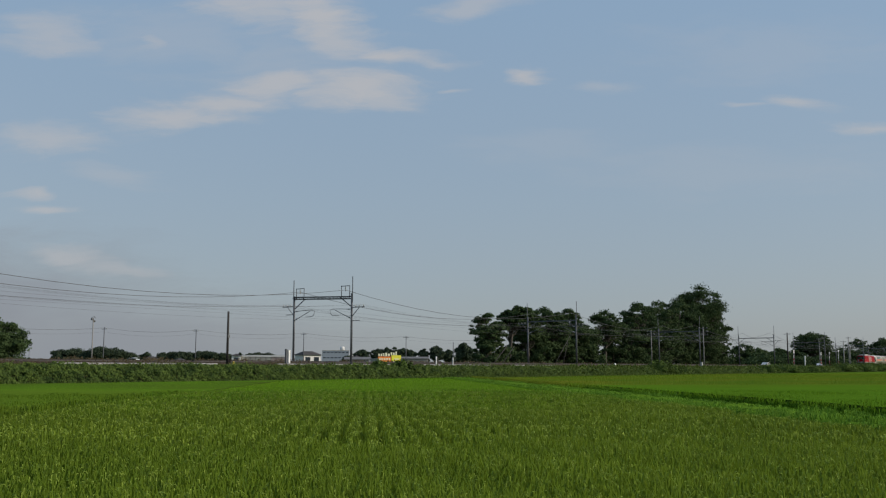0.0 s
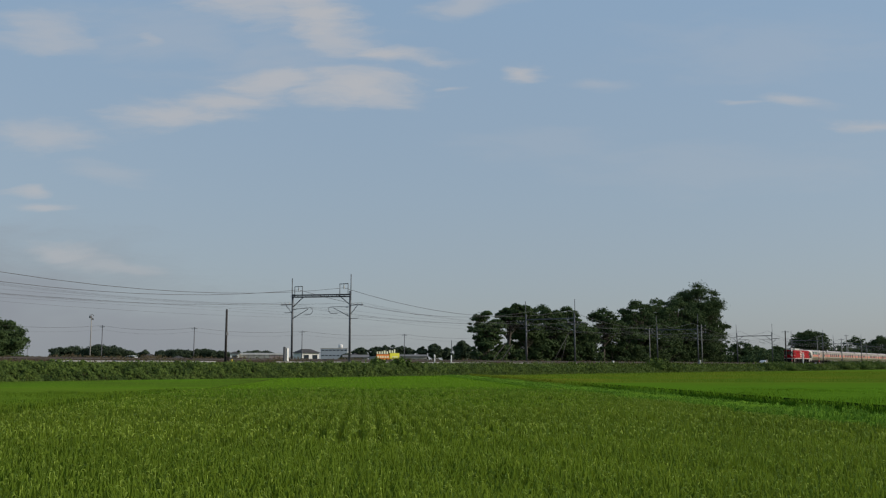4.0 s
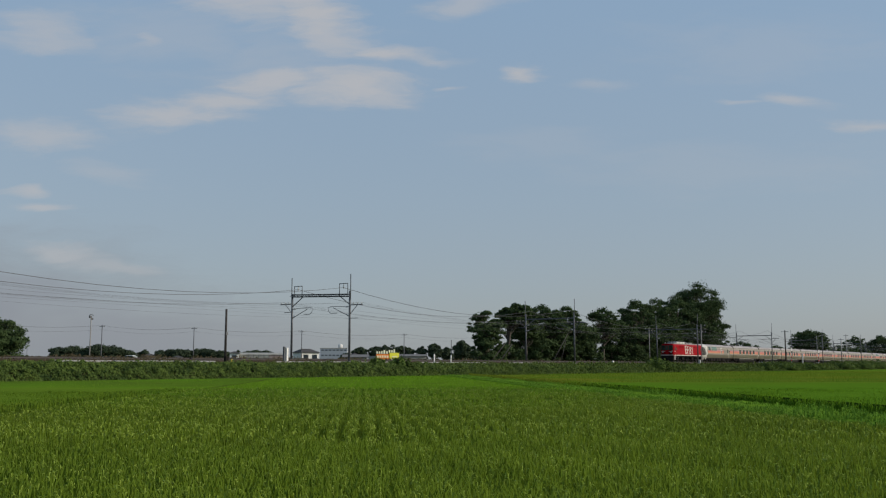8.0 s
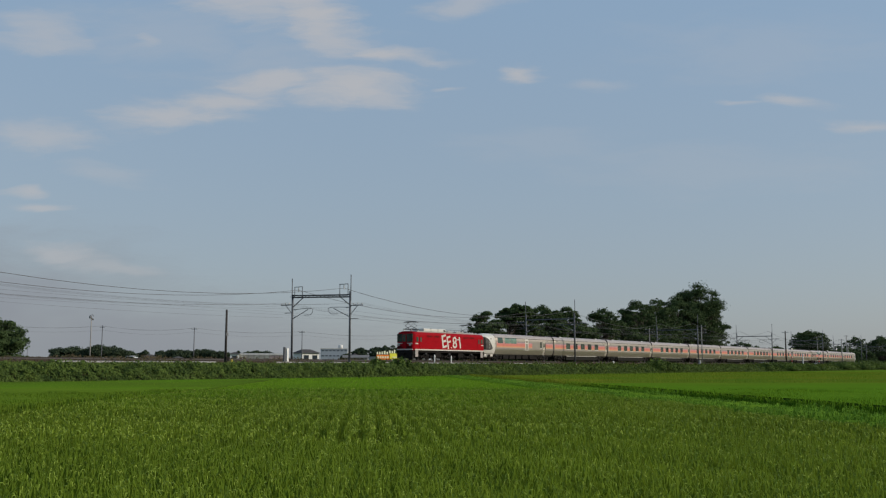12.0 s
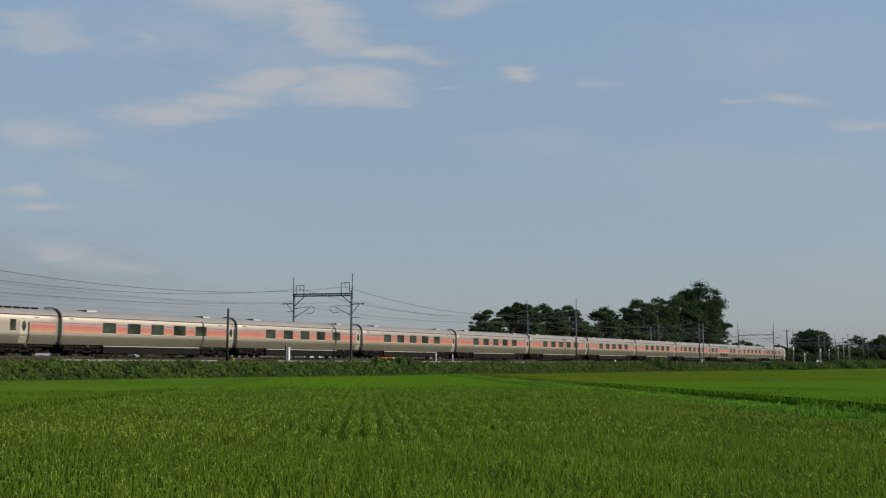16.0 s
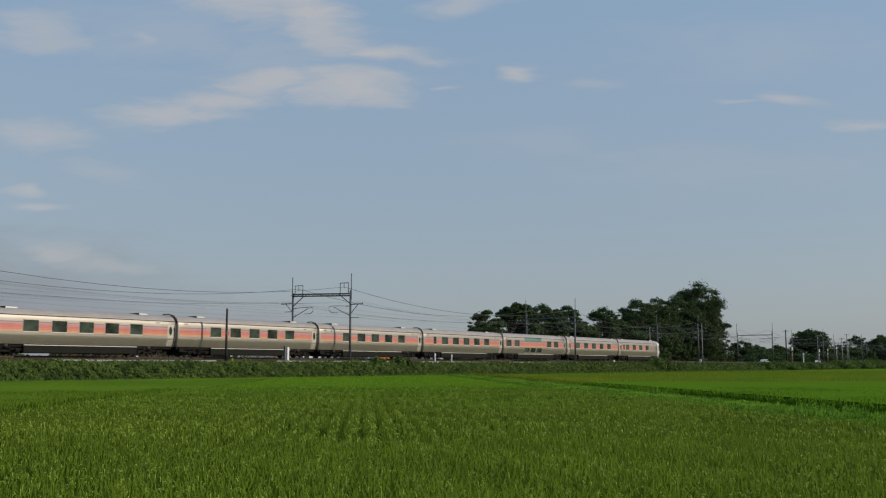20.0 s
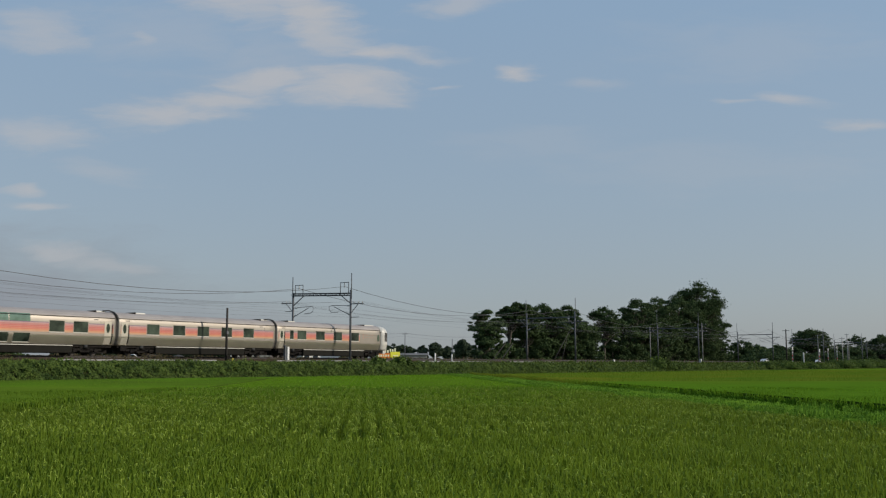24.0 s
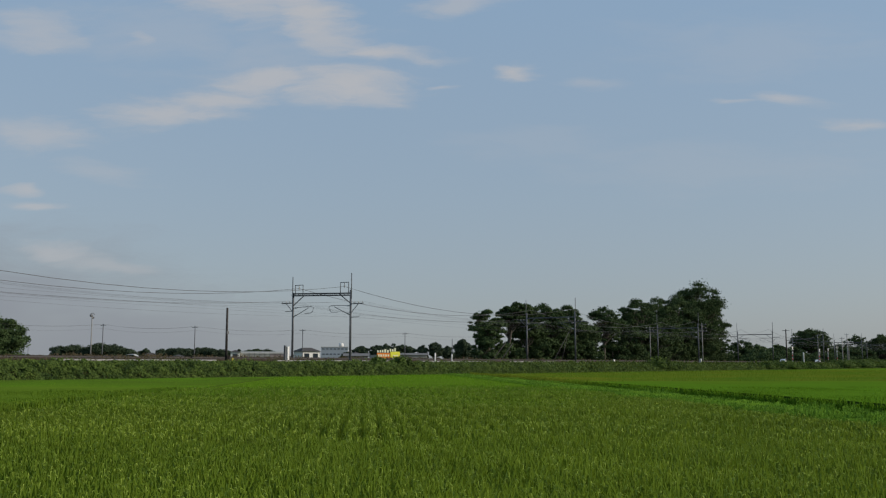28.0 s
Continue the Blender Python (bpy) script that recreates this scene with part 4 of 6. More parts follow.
# ---- trees ----
def kites(centres, normals, size, rng, curl=0.0):
    """Pointed leaf sprays at centres, facing roughly along normals."""
    n = len(centres)
    nr = normals / (np.linalg.norm(normals, axis=1, keepdims=True) + 1e-9)
    a = rng.normal(size=(n, 3))
    u = np.cross(nr, a)
    u /= np.linalg.norm(u, axis=1, keepdims=True) + 1e-9
    v = np.cross(nr, u)
    s = size * rng.uniform(0.6, 1.35, (n, 1))
    p = np.stack([centres - u * s * 0.62 - v * s * 0.1, centres + u * s * 0.15 + v * s * 0.5 + nr * s * curl, centres + u * s * 0.5 - v * s * 0.42], 1)
    return p.reshape(-1, 3), np.arange(3 * n).reshape(-1, 3)


def tree(name, X, Y, height, width, seed, label, leaf_material, lobes=26, leaves=190, leaf=0.45, bare=0.28, flat=0.62, lean=0.0, airy=0.0, group="", depth=None, smooth=False):
    """Trunk and limbs that end in leafy lobes of uneven size; the crown has gaps between the lobes."""
    rng = np.random.default_rng(seed)
    root = new(name)
    root.matrix_world = pose(X, Y, 0)
    R = width / 2
    zc, hz = height * (1 + bare) / 2, height * (1 - bare) / 2
    centres, radii = [], []
    lobes = int(lobes * 3.0)
    for i in range(lobes):
        ang = 2.39996 * i + rng.uniform(-0.5, 0.5)
        h = rng.uniform(-0.85, 0.86)
        shell = math.sqrt(max(0.0, 1 - abs(h) ** 2.2))
        if smooth:
            rr, r = shell * rng.uniform(0.2, 0.85), R * rng.uniform(0.26, 0.44)
        elif i % 3 == 2:
            rr, r = shell * rng.uniform(0.92, 1.04), R * rng.uniform(0.08, 0.14)
        else:
            rr, r = shell * rng.uniform(0.40, 0.90), R * rng.uniform(0.15, 0.33) * (1 - 0.2 * max(0, h))
        centres.append((R * rr * math.cos(ang) * 0.89 + lean * (h + 1) * R * 0.3, (depth or R) * rr * math.sin(ang) * 0.85, zc + h * (hz - r * flat * 0.75)))
        radii.append(r)
    centres.append((lean * R * 0.5, 0, height - R * 0.2 * flat))
    radii.append(R * 0.26)
    bm = bmesh.new()
    tr = max(0.16, height * 0.022)
    top = height * (bare + 0.25)
    kx = rng.uniform(-0.3, 0.3)
    tube(bm, [(0, 0, -0.1), (kx * 0.3, 0, top * 0.35), (kx + lean * R * 0.15, kx * 0.5, top * 0.7), (kx * 0.5 + lean * R * 0.25, 0, top)], [tr * 1.5, tr, tr * 0.8, tr * 0.5], 9)
    trunk = part("trunk", bm, M_bark, root)
    bm = bmesh.new()
    for (cx, cy, cz), r in zip(centres, radii):
        z0 = min(top * rng.uniform(0.55, 1.0), cz - 0.2)
        mid = (cx * 0.5 + rng.uniform(-0.3, 0.3), cy * 0.5, z0 + (cz - z0) * 0.45)
        tube(bm, [(kx * 0.6, 0, z0), mid, (cx * 0.93, cy * 0.93, cz - r * 0.1)], [tr * 0.36, tr * 0.2, tr * 0.06], 4, False)
    part("limb", bm, M_bark, root)
    P, N = [], []
    for c, r in zip(centres, radii):
        m = int(1.75 * leaves * (r / (R * 0.29)) ** 2 * rng.uniform(0.75, 1.2))
        g = rng.normal(size=(m, 3))
        g /= np.linalg.norm(g, axis=1, keepdims=True)
        g[:, 2] = np.where(g[:, 2] < -0.35, -g[:, 2] * rng.uniform(0.2, 1, m), g[:, 2])
        rad = r * (1 - rng.uniform(0, 1, m) ** 2 * 0.55) * rng.uniform(0.8, 1.22, m)
        if airy:
            rad *= rng.uniform(0.5, 1.5, m)
        P.append(np.array(c) + g * rad[:, None] * np.array([1, 1, flat]))
        N.append(g + rng.normal(size=(m, 3)) * 0.55)
    V, F = kites(np.concatenate(P), np.concatenate(N), leaf * 0.8, rng, 0.12)
    ob = quick("crown", V, F, leaf_material, root)
    ob["label"] = "dense dark green foliage with gaps"
    return tagged(root, label, "tree", group)


GROVE = "broad-leaved grove behind the railway"
for X, Y, h, w, kw in [
        (7.9, 173, 11.3, 6.9, dict(lobes=20, bare=0.42, airy=0.3, flat=0.5, leaves=240)),
        (9.2, 178, 7.6, 6.0, dict(lobes=22, bare=0.0, leaves=240)),
        (7.6, 171, 6.4, 5.6, dict(lobes=20, bare=0.0, leaves=240)),
        (12.4, 183, 13.3, 7.2, dict(lobes=22, bare=0.62, lean=0.9, flat=0.6)),
        (16.4, 188, 13.2, 7.0, dict(lobes=24, bare=0.45)),
        (20.5, 198, 13.9, 11.5, dict(lobes=36, bare=0.2)),
        (26.3, 204, 14.1, 9.5, dict(lobes=30, bare=0.22)),
        (36.4, 219, 14.5, 9.5, dict(lobes=17, bare=0.5, airy=0.45, leaves=240)),
        (47.5, 237, 17.6, 11.5, dict(lobes=34, bare=0.15)),
        (56.0, 252, 19.0, 14.0, dict(lobes=38, bare=0.15)),
        (64.5, 266, 21.0, 14.5, dict(lobes=40, bare=0.12)),
        (73.4, 276, 25.2, 16.6, dict(lobes=56, bare=0.12, airy=0.3)),
        (78.6, 281, 20.5, 9.5, dict(lobes=36, bare=0.08)),
        (30.5, 213, 11.0, 11.5, dict(lobes=30, bare=0.03)),
        (41.0, 226, 12.0, 13.0, dict(lobes=32, bare=0.03)),
        (52.0, 243, 15.0, 14.0, dict(lobes=34, bare=0.03)),
        (61.0, 262, 17.0, 14.0, dict(lobes=34, bare=0.03)),
        (70.0, 270, 18.0, 16.0, dict(lobes=36, bare=0.03)),
        (17.0, 194, 10.5, 10.0, dict(lobes=26, bare=0.05)),
        (23.5, 206, 11.0, 11.0, dict(lobes=28, bare=0.03)),
        (78.5, 286, 13.0, 9.0, dict(lobes=30, bare=0.03))]:
    tree("broadleaf_tree", X, Y, h, w, int(X * 7 + h), "tall dark green broad-leaved tree in a dense grove", M_leaf, group=GROVE, **{"leaves": 270, "leaf": 0.43, "flat": 0.66, **kw})
# low undergrowth along the foot of the grove
for i, (X, Y) in enumerate([(12, 180), (19, 191), (25, 201), (32, 211), (39, 222), (46, 232), (53, 243), (60, 255), (68, 266), (75, 277), (80, 286)]):
    tree("shrub", X, Y, 5.5 + (i * 37 % 5) * 0.4, 8.5, 500 + i, "dark green shrub at the foot of the grove", M_leaf, lobes=14, leaves=120, leaf=0.5, bare=0.0, group="undergrowth of the grove")
tree("broadleaf_tree", -89.2, 190, 11.5, 16.0, 61, "dark green broad-leaved tree standing alone beyond the railway", M_leaf, lobes=46, leaves=260, leaf=0.5, bare=-0.1, flat=0.75)
for X, Y, h, w, kw in [(117, 380, 11.0, 13, {}), (125, 386, 9.6, 12, {}), (107, 376, 10.6, 12, {}), (153.5, 404, 16.4, 18.0, dict(bare=0.38, flat=0.6, lobes=44)),
                       (200, 468, 15.6, 14, dict(airy=0.5, lobes=22)), (210, 478, 13.0, 13, {}), (205, 452, 15.5, 16, dict(lobes=34)), (214, 462, 16.0, 15, {}), (224, 470, 15.0, 15, {}),
                       (135, 392, 9.5, 13, {}), (144, 398, 9.0, 13, {}), (162, 410, 9.8, 13, {}), (171, 418, 10.2, 12, {}), (180, 428, 9.6, 13, {}), (189, 438, 10.4, 13, {})]:
    tree("broadleaf_tree", X, Y, h, w, int(X * 3 + Y), "dark green tree beyond the level crossing", M_leaf, group="trees beyond the level crossing", **{"lobes": 30, "leaves": 84, "leaf": 0.8, "bare": 0.0, **kw})
for i in range(15):
    p = on_line(318 + i * 17, 94 + (i * 5 % 3) * 2.5)
    tree("shrub", p.x, p.y, 5.4 + (i * 7 % 4) * 0.5, 15.0, 700 + i, "dark green shrub beyond the level crossing", M_leaf, lobes=20, leaves=90, leaf=0.7, bare=0.0, group="shrubs beyond the level crossing")
WOOD = "distant copse on the horizon"
for X, Y, h, w in [(-189.5, 480, 11.0, 10), (-183.5, 482, 11.5, 11), (-176, 480, 10.3, 9), (-169.5, 478, 12.3, 11), (-163, 480, 11.6, 10), (-158, 484, 9.4, 8),
                   (-184, 600, 11.6, 5.5), (-188, 604, 10.2, 5), (-174, 600, 11.2, 9), (-169, 602, 11.8, 9), (-163, 598, 12.0, 10), (-158, 600, 11.6, 9), (-152.5, 602, 12.2, 9), (-148, 604, 12.3, 9), (-143.5, 600, 11.7, 9), (-138.5, 602, 11.0, 9),
                   (-134, 605, 10.2, 8), (-128.5, 610, 11.3, 5), (-122, 610, 10.8, 9), (-117, 610, 11.6, 9), (-111, 610, 11.2, 9), (-105, 620, 9.6, 9),
                   (-35.5, 420, 9.6, 6.6), (-28.6, 420, 9.9, 5.5), (-25, 421, 10.4, 6), (-21.4, 420, 10.6, 6), (-17.7, 421, 10.2, 5.5), (-14.6, 422, 9.4, 5), (-8.6, 420, 9.9, 4.6), (-3.2, 420, 11.1, 6.0), (2.0, 424, 9.6, 4.6),
                   (7.0, 330, 10.1, 5.4), (11.5, 334, 7.4, 6), (-42, 430, 7.0, 6), (8, 430, 8.0, 6)]:
    tree("copse_tree", X, Y, h, w * 1.25, int(abs(X) * 5 + Y + h * 10), "small rounded dark green tree in a distant copse", M_leaf_haze, lobes=14, leaves=46, leaf=0.82, bare=0.36, flat=0.72, group=WOOD, smooth=True)


# ---- poles beyond and beside the line ----
def utility_pole(X, Y, top, arms=1, material=None, thick=0.13, label="slim grey concrete utility pole with crossarm", group="utility poles beyond the railway", base=0.0, turn=TURN):
    p = new("utility_pole")
    p.matrix_world = pose(X, Y, 0, 0, 0, turn)
    bm = bmesh.new()
    tube(bm, [(0, 0, base - 0.1), (0, 0, top)], [thick, thick * 0.62], 10)
    part("pole", bm, material or M_galv, p)
    for k in range(arms):
        z = top - 0.35 - 0.75 * k
        arm = part("crossarm", boxes((-0.05, 0.05, -0.9, 0.9, z - 0.05, z + 0.05)), M_galv, p)
        for y in (-0.8, 0.0, 0.8):
            bm = bmesh.new()
            tube(bm, [(0, y, z + 0.04), (0, y, z + 0.2)], [0.06, 0.04], 6)
            part("insulator", bm, M_insul, arm)
    return tagged(p, label, "utility pole", group)


POLES = [(-88, 180, 10.0), (-70.4, 200, 10.1), (-53.4, 208, 10.0), (-33.1, 228, 10.0), (-9.9, 252, 10.0), (14, 276, 10.0)]
for X, Y, z in POLES:
    utility_pole(X, Y, z, 1)


utility_pole(-150, 350, 8.3, 1)
utility_pole(1.9, 200, 7.0, 0, thick=0.11, label="short slim grey pole beyond the railway")
utility_pole(*on_line(415, 88)[:2], 11.0, 1, M_pole_conc, label="grey concrete pole by the level crossing", group="line-side concrete poles")
utility_pole(*on_line(349, 84)[:2], 12.0, 1, M_pole_conc, label="grey concrete pole by the level crossing", group="line-side concrete poles", base=1.5)


def pole_wire(a, b, sag, radius, label, group):
    a, b = Vector(a), Vector(b)
    bm = bmesh.new()
    tube(bm, [a.lerp(b, k / 10) - Vector((0, 0, 4 * sag * (k / 10) * (1 - k / 10))) for k in range(11)], radius, 4, False)
    return tagged(part("overhead_cable", bm, M_wire), label, "overhead cable", group)


for (x0, y0, z0), (x1, y1, z1) in zip(POLES, POLES[1:]):
    for off, dz in ((0.6, -0.1), (-0.6, -0.1), (0.0, -0.95)):
        pole_wire((x0, y0 + off, z0 + dz), (x1, y1 + off, z1 + dz), 0.7, 0.011, "thin dark power cable between utility poles", "cables between utility poles")


def yard_lamp(s, d, top):
    p = new("yard_lamp")
    p.matrix_world = LINE @ pose(s, d, 0)
    bm = bmesh.new()
    tube(bm, [(0, 0, 1.2), (0, 0, top - 0.3)], [0.06, 0.05], 8)
    part("pole", bm, M_pole_conc, p)
    bm = bmesh.new()
    box(bm, -0.22, 0.02, -0.1, 0.1, top - 0.38, top - 0.14, 0.04)
    box(bm, 0.05, 0.22, -0.08, 0.08, top - 0.55, top - 0.36, 0.03)
    part("lamp_head", bm, M_galv, p, "grey floodlight head")
    bm = bmesh.new()
    tube(bm, [(-0.2, 0, top - 0.1), (0.1, 0, top), (0.25, 0, top - 0.15)], 0.03, 6)
    part("bracket", bm, M_galv, p)
    return tagged(p, "pale slim lamp post with a small floodlight", "lamp post")


yard_lamp(59.6, 84.2, 6.85)


def dark_post():
    p = new("signal_post")
    p.matrix_world = LINE @ pose(65.45, 71.0, 0)
    bm = bmesh.new()
    tube(bm, [(0, 0, 1.8), (0, 0, 7.2)], [0.13, 0.10], 10)
    part("post", bm, M_darkpole, p)
    part("plate", boxes((-0.14, 0.14, -0.16, -0.12, 4.65, 4.95), bevel=0.01), M_galv, p)
    part("terminal_box", boxes((-0.2, 0.2, -0.3, -0.12, 2.2, 2.6), bevel=0.02), M_under, p)
    part("cable_guard", boxes((0.35, 0.5, -0.5, -0.35, 1.95, 2.35), bevel=0.02), mat("yellow_guard", (0.6, 0.45, 0.05), 0.5, vary=0.4, scale=5), p, "yellow cable guard")
    return tagged(p, "tall dark tarred wooden post beside the track", "post")


dark_post()


def relay_cabinet():
    c = new("relay_cabinet")
    c.matrix_world = LINE @ pose(72.85, 70.0, 0, 0, 0, 0)
    part("body", boxes((-0.12, 0.16, -0.16, 0.16, 2.05, 3.50), bevel=0.03), M_white, c)
    part("door", boxes((-0.10, 0.14, -0.178, -0.155, 2.2, 3.4), bevel=0.008), M_white, c)
    part("plinth", boxes((-0.18, 0.22, -0.22, 0.22, 1.85, 2.07), bevel=0.02), M_concrete, c)
    part("cap", boxes((-0.14, 0.18, -0.18, 0.18, 3.49, 3.54), bevel=0.01), M_white, c)
    part("backboard", boxes((-0.40, -0.22, -0.1, 0.1, 1.9, 3.66), bevel=0.02), M_galv, c, "dark grey board beside the cabinet")
    return tagged(c, "narrow white relay cabinet beside a dark board", "cabinet")


relay_cabinet()


def marker_post(s, d, top, w):
    c = new("marker_post")
    c.matrix_world = LINE @ pose(s, d, 0)
    part("post", boxes((-w, w, -w, w, 1.8, top), bevel=0.02), M_white, c)
    part("cap", boxes((-w * 1.6, w * 1.6, -w * 1.2, w * 1.2, top - 0.35, top - 0.12), bevel=0.02), M_white, c)
    return tagged(c, "short white marker post beside the track", "marker post", "marker posts beside the track")


marker_post(98.6, 69.5, 3.15, 0.06)
marker_post(102.3, 69.5, 3.05, 0.05)
marker_post(150.5, 69.3, 2.55, 0.12)
marker_post(272.6, 69.5, 5.0, 0.13)
utility_pole(*on_line(256.2, 69.5)[:2], 10.8, 1, M_darkpole, thick=0.22, label="dark tarred pole beside the level crossing", group="line-side concrete poles", base=1.5)
utility_pole(*on_line(318.9, 69.5)[:2], 10.2, 1, M_pole_conc, thick=0.2, label="grey concrete pole by the level crossing", group="line-side concrete poles", base=1.5)
utility_pole(*on_line(393.9, 84.0)[:2], 13.6, 1, M_pole_conc, thick=0.22, label="grey concrete pole by the level crossing", group="line-side concrete poles", base=1.5)
utility_pole(*on_line(200.4, 83.5)[:2], 10.0, 2, M_pole_conc, thick=0.12, label="pale concrete pole with crossarms before the grove", group="line-side concrete poles", base=1.5)
utility_pole(*on_line(194.1, 69.5)[:2], 10.2, 2, M_pole_conc, thick=0.12, label="pale concrete pole with crossarms beside the track", group="line-side concrete poles", base=1.5)
part_box = new("pole_transformer_box")
part_box.matrix_world = LINE @ pose(192.6, 69.5, 0)
part("box", boxes((-0.22, 0.22, -0.2, 0.2, 1.9, 2.9), bevel=0.03), M_insul, part_box)
part("plinth", boxes((-0.36, 0.36, -0.3, 0.3, 1.75, 1.92), bevel=0.02), M_concrete, part_box)
tagged(part_box, "pale equipment box at the foot of a pole", "equipment box")
STAYS = [(158.02, 7.59, 151.23), (157.09, 6.34, 154.67), (135.61, 5.23, 130.42), (137.96, 5.27, 133.16)]
for s0, z0, s1 in STAYS:
    bm = bmesh.new()
    tube(bm, [on_line(s0, 81.5, z0), on_line(s1, 81.5, 1.7)], 0.06, 6)
    tagged(part("stay_strut", bm, M_darkpole), "dark slanting stay pole behind the track", "stay pole", "stay poles of the line")


# ---- far buildings ----
M_wall_white = mat("white_render", (0.72, 0.71, 0.68), 0.8, vary=0.35, scale=0.5, tint=(0.55, 0.53, 0.5))
M_wall_tan = mat("tan_panels", (0.30, 0.285, 0.25), 0.8, vary=0.5, scale=0.4, tint=(0.27, 0.25, 0.22))
M_wall_grey = mat("grey_blue_render", (0.33, 0.37, 0.42), 0.8, vary=0.35, scale=0.3, tint=(0.26, 0.29, 0.33))
M_tile_roof = mat("dark_tile_roof", (0.085, 0.08, 0.078), 0.85, vary=0.5, scale=1.0, bump=0.5, bump_scale=8, spec=0.1)
M_sheet_roof = mat("pale_sheet_roof", (0.19, 0.185, 0.18), 0.8, vary=0.5, scale=0.6, spec=0.15)
M_orange = mat("orange_signboard", (0.85, 0.22, 0.012), 0.45, vary=0.25, scale=1.0, tint=(0.6, 0.15, 0.01))
M_yellow = mat("yellow_signboard", (0.85, 0.80, 0.06), 0.45, vary=0.25, scale=1.0, tint=(0.55, 0.55, 0.05))
M_letter = mat("pale_sign_letters", (0.85, 0.86, 0.62), 0.45, vary=0.2, scale=2)
M_window = mat("window_glass", (0.03, 0.04, 0.05), 0.1, vary=0.2, scale=1)
M_pink = mat("faded_pink_wall", (0.42, 0.25, 0.20), 0.8, vary=0.4, scale=0.6)


def building(name, X, Y, w, d, h, wall, turn, label, rows, cols, roof="flat", roof_h=1.6, group="", sill=0.9):
    b = new(name)
    b.matrix_world = pose(X, Y, 0, 0, 0, turn)
    part("wall", boxes((-w / 2, w / 2, -d / 2, d / 2, -0.1, h), bevel=0.02), wall, b)
    if roof == "flat":
        r = part("roof", boxes((-w / 2 - 0.15, w / 2 + 0.15, -d / 2 - 0.15, d / 2 + 0.15, h, h + 0.35), bevel=0.03), M_concrete, b)
    else:
        bm = bmesh.new()
        o = 0.5
        k = d * 0.3 if roof == "hip" else -o
        lo = [bm.verts.new(p) for p in ((-w / 2 - o, -d / 2 - o, h), (w / 2 + o, -d / 2 - o, h), (w / 2 + o, d / 2 + o, h), (-w / 2 - o, d / 2 + o, h))]
        up = [bm.verts.new(p) for p in ((-w / 2 + k, 0, h + roof_h), (w / 2 - k, 0, h + roof_h))]
        bm.faces.new((lo[0], lo[1], up[1], up[0]))
        bm.faces.new((lo[2], lo[3], up[0], up[1]))
        bm.faces.new((lo[1], lo[2], up[1]))
        bm.faces.new((lo[3], lo[0], up[0]))
        bm.faces.new(lo[::-1])
        r = part("roof", bm, M_tile_roof if roof == "hip" else M_sheet_roof, b)
    fh = h / max(rows, 1)
    for i in range(rows):
        for j in range(cols):
            x = -w / 2 + (j + 0.5) * w / cols
            ww = min(0.9, w / cols * 0.32)
            win = part("window", boxes((x - ww - 0.08, x + ww + 0.08, -d / 2 - 0.05, -d / 2 + 0.02, i * fh + sill - 0.08, i * fh + fh * 0.82), bevel=0.01), wall, b)
            part("pane", boxes((x - ww, x + ww, -d / 2 - 0.07, -d / 2, i * fh + sill, i * fh + fh * 0.79)), M_window, win)
    return tagged(b, label, "building", group), r


building("house", -42.2, 300, 6.2, 5.0, 5.7, M_wall_white, 40, "white rendered house with a dark hipped roof", 2, 2, "hip", 1.2, sill=0.7)
apt, apt_roof = building("apartment_building", -56.0, 500, 13.5, 9, 10.4, M_wall_grey, 8, "grey-blue four-storey block with a roof tank", 4, 7, sill=1.6)
tank = bmesh.new()
tube(tank, [(3.4, 0, 10.7), (3.4, 0, 12.5), (3.4, 0, 12.75)], [1.2, 1.2, 0.7], 14)
part("roof_tank", tank, M_wall_white, apt, "round white roof tank")
part("stair_tower", boxes((6.75, 9.4, -3.5, 3.5, -0.1, 9.2), bevel=0.02), M_wall_white, apt, "white stair tower")


def greenhouse(X, Y, w, d, h, turn):
    """A long pale film greenhouse: hoops, side panels between posts and a low arched roof."""
    g = new("greenhouse")
    g.matrix_world = pose(X, Y, 0, 0, 0, turn)
    bays = 9
    for k in range(bays):
        x0, x1 = -w / 2 + k * w / bays, -w / 2 + (k + 1) * w / bays
        part("side_panel", boxes((x0 + 0.06, x1 - 0.06, -d / 2, d / 2, 0.5, h), bevel=0.01), M_film if k < 6 else M_film_pink, g)
        bm = bmesh.new()
        loft(bm, [[Vector((x, d * 0.52 * math.cos(a), h + 0.9 * math.sin(a))) for a in np.linspace(0, math.pi, 11)] for x in (x0 + 0.04, x1 - 0.04)], True, False)
        bmesh.ops.recalc_face_normals(bm, faces=bm.faces)
        part("roof_panel", bm, M_film, g)
    for k in range(bays + 1):
        x = -w / 2 + k * w / bays
        part("post", boxes((x - 0.07, x + 0.07, -d / 2 - 0.05, -d / 2 + 0.05, -0.1, h + 0.1)), M_galv, g)
    part("plinth", boxes((-w / 2, w / 2, -d / 2 - 0.02, d / 2 + 0.02, -0.1, 0.5)), M_tile_roof, g)
    return tagged(g, "long pale greenhouse with a low arched roof", "greenhouse")


